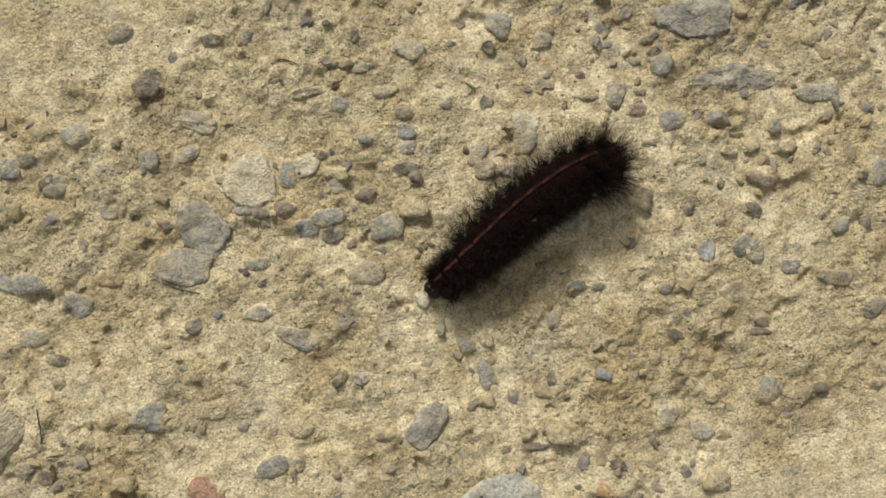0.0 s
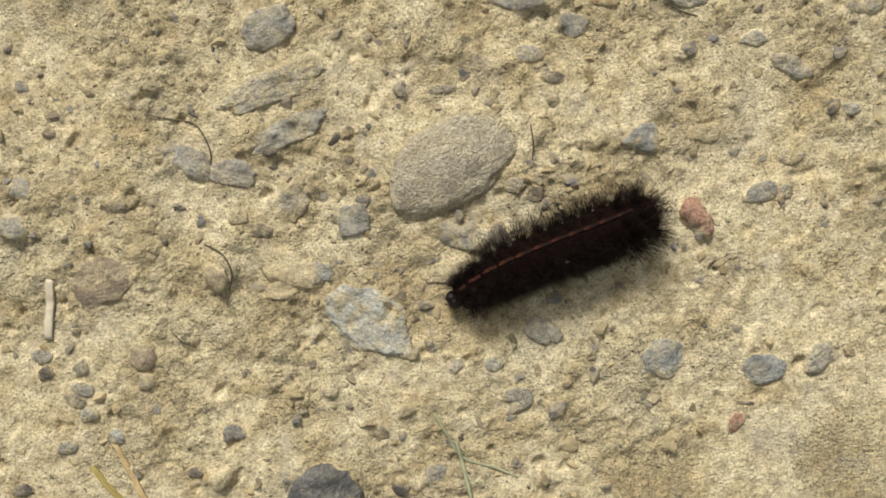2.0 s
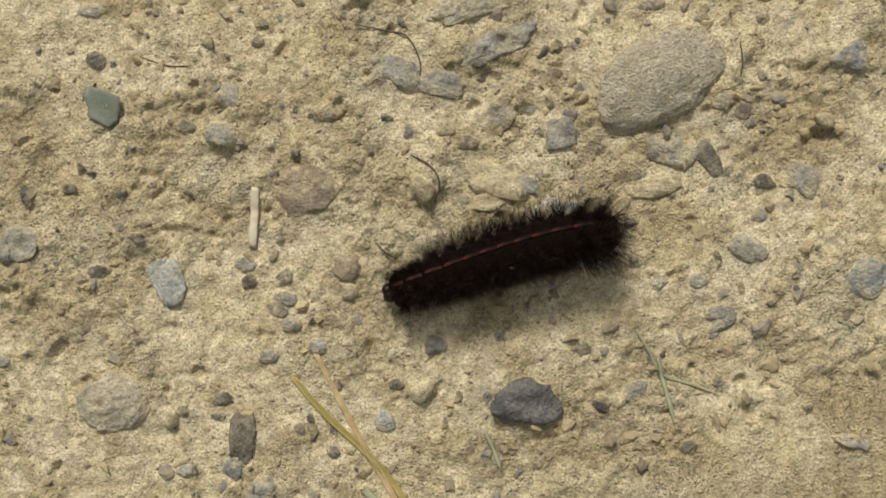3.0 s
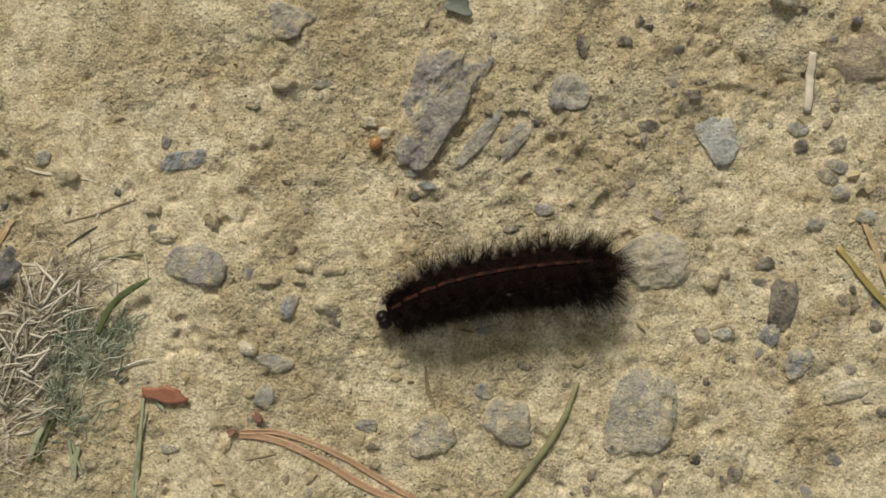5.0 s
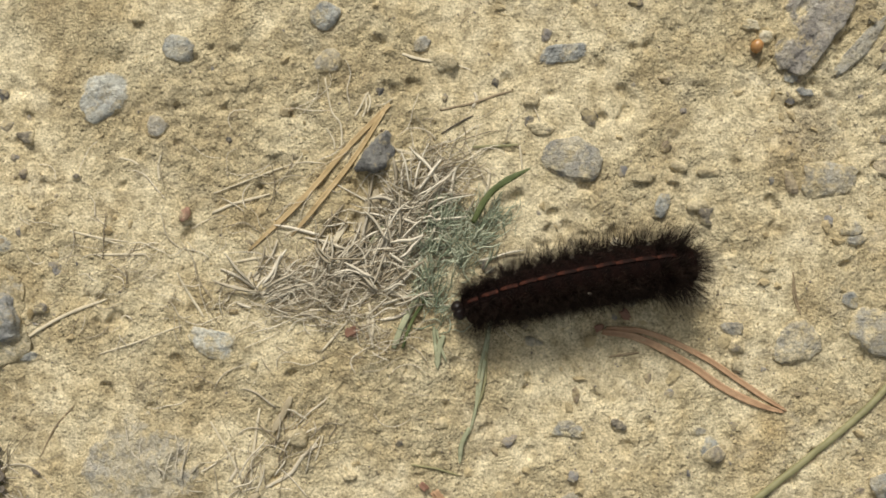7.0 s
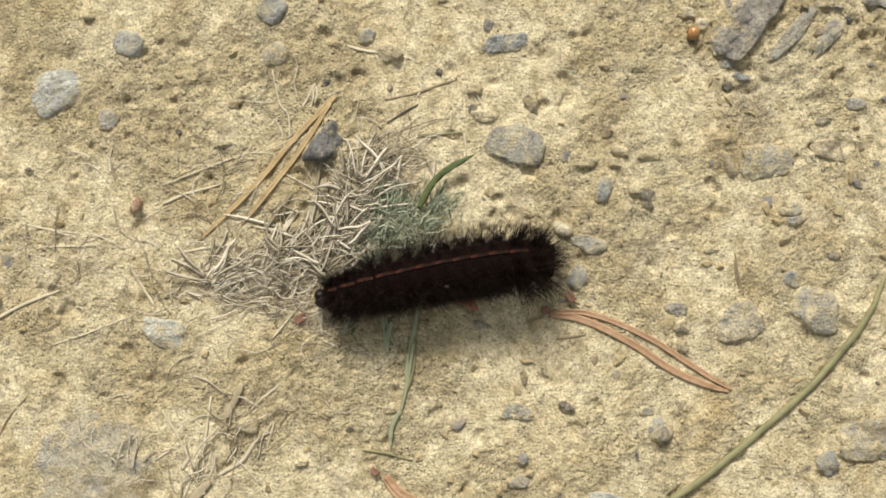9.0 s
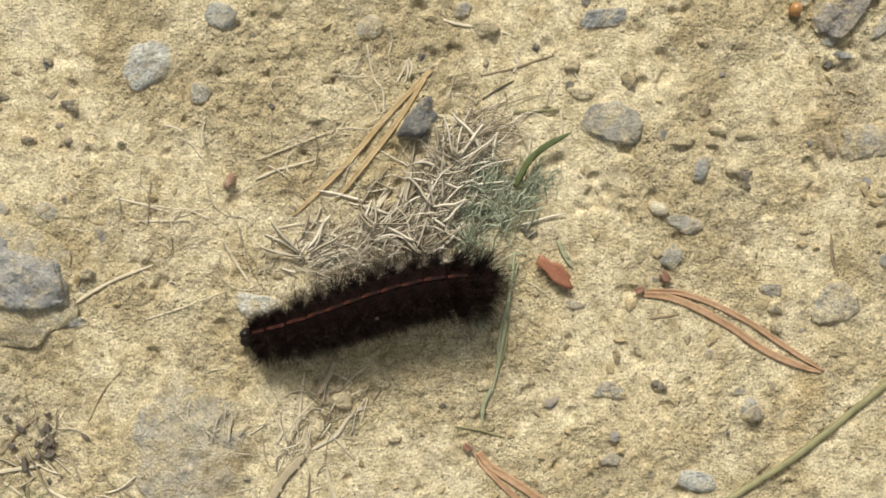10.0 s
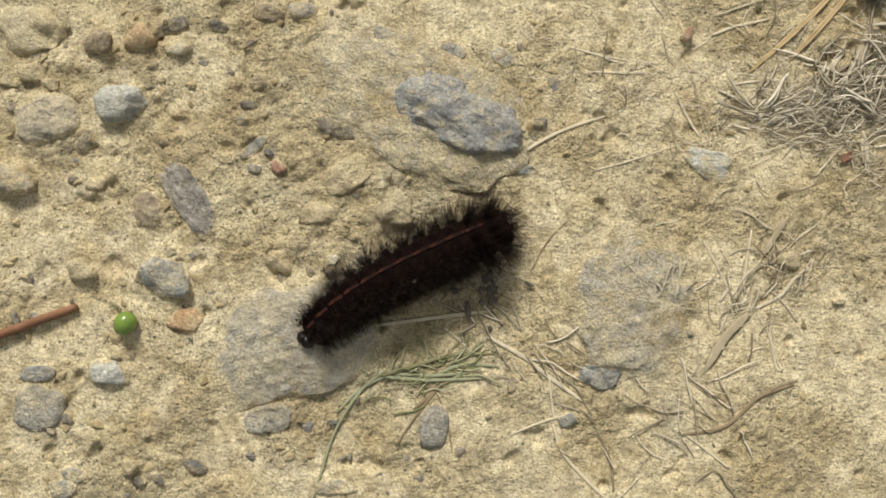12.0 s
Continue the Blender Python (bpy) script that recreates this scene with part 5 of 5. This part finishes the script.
def berry(name, label, x, y, long, wide, colour, seed, parts):
    n = Nodes(name, 0.22, 0.5)
    mat = n.done(n.ramp(n.noise(300, 3), (0.3, tuple(0.75 * c for c in colour)), (0.7, colour)))
    n.b.inputs["Subsurface Weight"].default_value = 0.25
    n.b.inputs["Subsurface Radius"].default_value = (0.0012, 0.0012, 0.0005)
    n.b.inputs["Subsurface Scale"].default_value = 1.0
    d, f = BALLS[3]
    v = d * (long / 2, wide / 2, wide / 2) * 0.001
    v[:, :] *= (1 - 0.06 * np.clip(d[:, 0], 0, 1) ** 2)[:, None]
    ob = mesh_object(name, v, f, mat)
    ob.matrix_basis = pose(x, y, ground_at(x, y) + wide * 0.00036, 0, 8, 70)
    tagged(ob, label, name.replace("_", " "))
    if parts:
        dd, ff = BALLS[2]
        tip = mesh_object("berry_tip", dd * (0.0003, 0.00035, 0.00035), ff, PLANT["brown"], ob)
        tip.location = (long * 0.00049, 0, 0.0001)


def husk(x, y, turn):
    """A small ribbed husk, tapering to both ends."""
    d, f = BALLS[4]
    r = 1 + 0.10 * np.cos(d[:, 0] * 16)
    v = np.stack([d[:, 0] * 2.6, d[:, 1] * 1.15 * r, d[:, 2] * 1.0 * r], 1) * 0.001
    ob = mesh_object("seed_husk", v, f, PLANT["brown"])
    ob.matrix_basis = pose(x, y, ground_at(x, y) + 0.0006, 0, 0, turn)
    tagged(ob, "small brown ribbed seed husk lying on the clay", "seed husk")


husk(0.1841, 0.1480, 60)
berry("berry", "small glossy bright green unripe berry on the clay", -0.1714, -0.0316, 4.6, 3.9, (0.19, 0.29, 0.055), 1, True)
berry("seed", "amber translucent seed beside a pale lump", 0.0247, 0.0651, 2.7, 2.2, (0.46, 0.24, 0.085), 2, False)


# ---------------------------------------------------------------- the caterpillar
def dark_skin():
    n = Nodes("caterpillar_skin", 0.8, 0.05)
    n.bump(n.noise(1500, 4), 0.6, 0.0004)
    return n.done(n.ramp(n.noise(500, 4), (0.35, (0.0025, 0.0011, 0.0009)), (0.65, (0.009, 0.0034, 0.0024))))


def hair_material():
    """Black hairs; the glow of sun through them is coloured in as browner tips."""
    n = Nodes("caterpillar_hair", 0.6, 0.12)
    rnd = n.add("ShaderNodeNewGeometry").outputs["Random Per Island"]
    own = n.ramp(rnd, (0.0, (0.005, 0.003, 0.002)), (0.75, (0.008, 0.0045, 0.003)), (1.0, (0.020, 0.011, 0.007)))
    tip = n.add("ShaderNodeAttribute")
    tip.attribute_name = "along"
    pale = n.ramp(rnd, (0.0, (0.010, 0.006, 0.004)), (0.6, (0.026, 0.016, 0.011)), (1.0, (0.085, 0.056, 0.038)))
    return n.done(n.mix(n.ramp(tip.outputs["Fac"], (0.30, 0.0), (1.0, 1.0)), own, pale))


def stripe_material():
    n = Nodes("caterpillar_stripe", 0.75, 0.1)
    return n.done(n.ramp(n.noise(330, 5, 0.7), (0.40, (0.008, 0.003, 0.002)), (0.54, (0.040, 0.012, 0.007)), (0.72, (0.110, 0.037, 0.021))))


SKIN, HAIR, STRIPE = dark_skin(), hair_material(), stripe_material()
GLOSS = Nodes("caterpillar_head", 0.42, 0.3).done((0.010, 0.006, 0.005))
SPOT = Nodes("caterpillar_spot", 0.6, 0.3).done((0.19, 0.16, 0.125))
LEG = Nodes("caterpillar_leg", 0.35, 0.45).done((0.10, 0.058, 0.042))


def tuft_mesh(count, low, high, spread, lean, seed, foot=0.35, thick=0.000036):
    """A brush of stiff tapering hairs that stands along +Z; lean: towards -X (backwards)."""
    rng = np.random.default_rng(seed)
    vs, fs = [], []
    for i in range(count):
        a, q = rng.uniform(0, 6.28), spread * rng.uniform(0, 1) ** 0.6
        way = Vector((math.sin(q) * math.cos(a) - lean, math.sin(q) * math.sin(a), math.cos(q))).normalized()
        root = Vector((rng.uniform(-foot, foot), rng.uniform(-foot, foot), 0)) * 0.001
        ln = rng.uniform(low, high) * 0.001
        sag = Vector((-0.10 * rng.uniform(0, 1), 0.06 * rng.normal(), -0.08)) * ln
        side = way.orthogonal().normalized()
        other = way.cross(side)
        r = thick * rng.uniform(0.7, 1.3)
        b = len(vs)
        for at, rad in ((0.0, r), (0.55, r * 0.75)):
            mid = root + way * ln * at + sag * at * at
            for k in range(3):
                vs.append(mid + (side * math.cos(2.094 * k) + other * math.sin(2.094 * k)) * rad)
        vs.append(root + way * ln + sag)
        for k in range(3):
            j = (k + 1) % 3
            fs += [(b + k, b + j, b + 3 + j, b + 3 + k), (b + 3 + k, b + 3 + j, b + 6)]
    me = bpy.data.meshes.new("hair_tuft")
    me.from_pydata([v[:] for v in vs], [], fs)
    me.materials.append(HAIR)
    me.attributes.new("along", "FLOAT", "POINT").data.foreach_set("value", np.tile([0, 0, 0, 0.55, 0.55, 0.55, 1.0], count))
    me.update()
    return me


SEGMENTS = 12
caterpillar = tagged(new("caterpillar"), "dark brown hairy caterpillar with a thin reddish back stripe", "caterpillar")
TUFTS = [tuft_mesh(120, 1.2, 4.2, 1.15, 0.10, 40 + k, 0.9, 0.000034) for k in range(5)]
FUR = [tuft_mesh(18, 0.6, 1.9, 0.9, 0.12, 90 + k, 0.9, 0.000026) for k in range(4)]
TUFTS_BACK = [tuft_mesh(46, 0.9, 2.6, 1.1, 0.15, 80 + k, 0.9, 0.000028) for k in range(3)]
TUFTS_LIT = [tuft_mesh(80, 2.4, 7.4, 0.80, 0.05, 70 + k, 0.30, 0.000026) for k in range(5)]
TUFTS_REAR = [tuft_mesh(75, 2.6, 7.2, 0.80, 0.45, 50 + k, 0.5, 0.000029) for k in range(3)]
TUFTS_FRONT = [tuft_mesh(75, 1.6, 4.6, 0.95, -0.15, 60 + k, 0.5, 0.000027) for k in range(3)]


def girth(i):
    """Half width of a segment; the body narrows to the head and a little to the rear."""
    return 2.88 + 1.57 * (1 - math.exp(-i / 2.6)) - 1.0 * max(0, (i - 9) / 2) ** 2


def make_segment(i):
    r = girth(i)
    d, f = BALLS[4]
    v = d * (2.9 if i else 2.2, r, r * 0.92)
    # blunt ends, so that the segments run into one another with shallow folds
    v[:, 1:] *= (((1 - np.abs(d[:, 0]) ** 4.0).clip(0, 1) ** (1 / 4.0)) / np.sqrt((1 - d[:, 0] ** 2).clip(1e-6, 1)))[:, None]
    bulge = 1 + 0.02 * np.cos(d[:, 0] * 7) + 0.04 * np.array([noise.noise(Vector(q * 3 + np.array([i, 0, 0]))) for q in d])
    v[:, 1:] *= bulge[:, None]
    seg = mesh_object("segment", v * 0.001, f, SKIN, caterpillar)
    # the back stripe, in a shallow arc over the segment
    x = np.linspace(-2.0, 2.0 if i else 1.2, 9)
    z = r * 0.92 * (1 - np.abs(x / 2.9) ** 4.0) ** (1 / 4.0) * 1.025
    line = np.stack([x, 0.05 * np.sin(x * 1.1 + i * 1.7), z], 1) * 0.001
    if i < SEGMENTS - 1:
        v, f = tube(line, 0.00085, 0.00012, (0.45, 0.45), 6)
        st = mesh_object("back_stripe", v, f, STRIPE, seg)
        tagged(st, "thin reddish-brown back stripe")
    rear, front = i >= SEGMENTS - 2, i <= 1
    for j, (deg, fore) in enumerate(((26, 0.7), (-26, 0.7), (52, -0.5), (-52, -0.5), (78, 0.4), (-78, 0.4), (100, -0.6), (-100, -0.6), (118, 0.6), (-118, 0.6))):
        kinds = TUFTS_REAR if rear else TUFTS_FRONT if front else TUFTS_BACK if abs(deg) < 30 else TUFTS_LIT if deg > 20 else TUFTS
        t = new("hair_tuft", kinds[(i * 3 + j) % len(kinds)])
        t.parent = seg
        a = radians(deg)
        # tufts root just under the skin, point outwards
        rr = 0.90 * r
        t.matrix_basis = Matrix.Translation((fore * 0.001, -math.sin(a) * rr * 0.001, math.cos(a) * rr * 0.92 * 0.001)) @ pose(0, 0, 0, deg) @ pose(0, 0, 0, 0, 0, 0)
    for j, deg in enumerate((-70, -45, 15, 35, 50, 65, 80, 100)):
        for fore in (-1.6, 0.0, 1.5):
            t = new("hair_tuft", FUR[(i + j) % len(FUR)])
            t.parent = seg
            a = radians(deg)
            t.matrix_basis = Matrix.Translation((fore * 0.001, -math.sin(a) * 0.9 * r * 0.001, math.cos(a) * 0.83 * r * 0.001)) @ pose(0, 0, 0, deg)
    if rear and i == SEGMENTS - 1:
        for j, (deg, up) in enumerate(((0, -55), (40, -60), (-40, -60), (75, -50), (-75, -50))):
            t = new("hair_tuft", TUFTS_REAR[j % 3])
            t.parent = seg
            t.matrix_basis = pose(0, 0, 0, deg) @ Matrix.Translation((-0.0013, 0, 0.0016)) @ pose(0, 0, 0, 0, up, 0)
    d2, f2 = BALLS[2]
    for s in (1, -1):
        # at s < 0, pale spots added for lit ground seen between the tufts
        if i in ((6,) if s > 0 else range(1, 11)):
            spot = mesh_object("pale_spot", d2 * (0.00042, 0.00034, 0.00030), f2, SPOT, seg)
            spot.location = (-0.0016 if s < 0 else 0.0004, s * 0.98 * r * math.sin(radians(62)) * 0.001, 0.95 * r * math.cos(radians(62)) * 0.001)
        if i in (0, 1, 2):
            v, f = tube(np.array([[0, 0, 0], [0.0002, s * 0.0006, -0.0009], [0.0005, s * 0.0009, -0.0017], [0.0008, s * 0.0008, -0.0023]]), 0.00055, 0.0005, (1.0, 0.25), 6)
            leg = mesh_object("leg", v, f, LEG, seg)
            leg.location = (0.0002, s * 0.55 * r * 0.001, -0.62 * r * 0.001)
        if i in (5, 6, 7, 8, 11):
            v, f = tube(np.array([[0, 0, 0], [0, s * 0.0003, -0.0006], [0, s * 0.0005, -0.0012], [0, s * 0.0005, -0.0016]]), 0.0012, 0.0011, (1.0, 0.8), 8)
            leg = mesh_object("proleg", v, f, LEG, seg)
            leg.location = (0, s * 0.48 * r * 0.001, -0.70 * r * 0.001)
    return seg


def make_head():
    d, f = BALLS[4]
    v = d * (1.35, 1.80, 1.65)
    v[:, 0] -= 0.28 * np.exp(-(d[:, 1] / 0.22) ** 2) * np.clip(d[:, 0] + 0.4, 0, 1)
    v[:, 2] -= 0.22 * np.exp(-(d[:, 1] / 0.20) ** 2) * np.clip(d[:, 2], 0, 1)
    head = mesh_object("head", v * 0.001, f, GLOSS, caterpillar)
    tagged(head, "small glossy black head with two lobes")
    for s in (1, -1):
        vv, ff = tube(np.array([[0.0009, s * 0.0007, -0.0004], [0.0014, s * 0.0010, -0.0007], [0.0019, s * 0.0011, -0.0011]]), 0.00026, 0.00026, (1, 0.4), 6)
        mesh_object("antenna", vv, ff, LEG, head)
        vv, ff = tube(np.array([[0.0008, s * 0.0004, -0.0009], [0.0012, s * 0.0004, -0.0014], [0.0013, s * 0.0001, -0.0018]]), 0.0005, 0.0004, (1, 0.4), 6)
        mesh_object("mandible", vv, ff, GLOSS, head)
    t = new("hair_tuft", TUFTS_FRONT[0])
    t.parent = head
    t.matrix_basis = Matrix.Translation((-0.0003, 0, 0.0011)) @ Matrix.Diagonal((0.5, 0.5, 0.5, 1))
    return head


segments = [make_segment(i) for i in range(SEGMENTS)]
head = make_head()

# seconds, length from head to rear, sideways bow and s-bend of the back (millimetres)
BEND = [(0, 40.8, -2.1, 1.6), (0.5, 40.0, -0.7, 0.4), (1, 40.4, 0.3, -0.1), (1.5, 43.3, 0.1, -1.0), (2, 39.6, -0.7, -1.4), (2.5, 42.4, -1.7, -1.3), (2.7, 42.1, -1.0, 0.9), (4.3, 41.6, -1.6, -0.0), (4.5, 40.5, -0.8, 2.1), (5, 42.0, -2.4, -1.3), (5.5, 41.2, -1.2, -1.4), (6, 42.4, -1.3, 0.0), (6.5, 42.7, -1.3, -0.5), (7, 42.3, -1.3, -0.2), (7.5, 43.1, -2.5, -1.0), (7.7, 43.4, -1.9, -0.4), (9.3, 42.2, -0.7, 0.6), (9.5, 43.7, -1.4, 1.9), (10, 45.6, -1.3, 2.5), (10.5, 44.5, -1.5, 0.5), (11, 42.6, -3.5, -0.1), (11.5, 42.2, -1.5, 1.6), (12, 42.1, -1.9, -1.3)]


def spine(t, u):
    """Place and heading of the back at u (1 the head, -1 the rear), in the caterpillar's own space, millimetres."""
    ts = [b[0] for b in BEND]
    ln, bow, ess = (float(np.interp(t, ts, [b[k] for b in BEND])) for k in (1, 2, 3))
    y = bow * (1 - u * u) + ess * u * (1 - u * u)
    dy = (-2 * bow * u + ess * (1 - 3 * u * u)) / (ln / 2)
    return u * ln / 2, y, math.degrees(math.atan(dy))


def motions():
    walk(caterpillar, [
(0, pose(0.2836, 0.1251, ground_at(0.284, 0.125), 0, 0, 208.6)),
        (0.5, pose(0.2636, 0.1137, ground_at(0.264, 0.114), 0, 0, 215.4)),
        (1, pose(0.2409, 0.1029, ground_at(0.241, 0.103), 0, 0, 208.8)),
        (1.5, pose(0.2143, 0.0886, ground_at(0.214, 0.089), 0, 0, 200.4)),
        (2, pose(0.1942, 0.0793, ground_at(0.194, 0.079), 0, 0, 200.3)),
        (2.5, pose(0.1719, 0.0697, ground_at(0.172, 0.070), 0, 0, 199.4)),
        (2.7, pose(0.1614, 0.0684, ground_at(0.161, 0.068), 0, 0, 193.9)),
        (4.3, pose(0.0832, 0.0502, ground_at(0.083, 0.050), 0, 0, 189.7)),
        (4.5, pose(0.0715, 0.0482, ground_at(0.072, 0.048), 0, 0, 193.5)),
        (5, pose(0.0466, 0.0389, ground_at(0.047, 0.039), 0, 0, 193.0)),
        (5.5, pose(0.0236, 0.0302, ground_at(0.024, 0.030), 0, 0, 198.3)),
        (6, pose(0.0017, 0.0238, ground_at(0.002, 0.024), 0, 0, 193.8)),
        (6.5, pose(-0.0061, 0.0207, ground_at(-0.006, 0.021), 0, 0, 194.9)),
        (7, pose(-0.0060, 0.0211, ground_at(-0.006, 0.021), 0, 0, 194.8)),
        (7.5, pose(-0.0063, 0.0197, ground_at(-0.006, 0.020), 0, 0, 198.3)),
        (7.7, pose(-0.0067, 0.0214, ground_at(-0.007, 0.021), 0, 0, 197.6)),
        (9.3, pose(-0.0284, 0.0167, ground_at(-0.028, 0.017), 0, 0, 191.7)),
        (9.5, pose(-0.0343, 0.0142, ground_at(-0.034, 0.014), 0, 0, 193.2)),
        (10, pose(-0.0494, 0.0078, ground_at(-0.049, 0.008), 0, 0, 194.7)),
        (10.5, pose(-0.0677, 0.0013, ground_at(-0.068, 0.001), 0, 0, 196.1)),
        (11, pose(-0.0870, -0.0066, ground_at(-0.087, -0.007), 0, 0, 197.1)),
        (11.5, pose(-0.1059, -0.0124, ground_at(-0.106, -0.012), 0, 0, 201.8)),
        (12, pose(-0.1224, -0.0190, ground_at(-0.122, -0.019), 0, 0, 215.4)),
    ])
    times = [k * 0.2 for k in range(61)]
    for i, seg in enumerate(segments + [head]):
        rows = []
        for t in times:
            u = 0.84 - 1.70 * i / (SEGMENTS - 1) if seg is not head else 1.0
            stir = float(np.interp(t, (0, 6.0, 6.6, 7.4, 8.3, 12), (1, 1, 0.12, 0.12, 1, 1)))
            wave = 2 * math.pi * (1.3 * t + i / 7.0)
            x, y, yaw = spine(t, u)
            lift = 0.28 * stir * max(0.0, math.sin(wave))
            x += 0.30 * stir * math.cos(wave)
            if seg is head:
                rows.append((t, pose((x - 0.3) * 0.001, (y + 0.6) * 0.001, 0.0026, 12, 14, yaw + 6 * stir * math.sin(2.1 * t))))
            else:
                rows.append((t, pose(x * 0.001, (y + 0.9) * 0.001, (0.90 * girth(i) + 0.6 + lift) * 0.001, 31, 0, yaw)))
        walk(seg, rows)
    # and it pulls the long torn blades along, first as it reaches them and again as it goes
    for blade in dragged_blades:
        x, y, z = blade.location
        walk(blade, [(t, pose(x + dx, y, z)) for t, dx in ((0, 0.0068), (5.7, 0.0068), (6.4, 0.0038), (7.7, 0.0038), (9.2, 0.0), (12, 0.0))])
    # the caterpillar drags the flake a little way along beneath it
    lie = [(0, (-0.0133, 0.0200), -10), (7.0, (-0.0133, 0.0200), -10), (8.2, (-0.0166, 0.0161), -38), (12, (-0.0166, 0.0161), -38)]
    walk(dragged_flake, [(t, pose(*p, ground_at(*p) + 0.0008, 3, 0, a)) for t, p, a in lie])


motions()
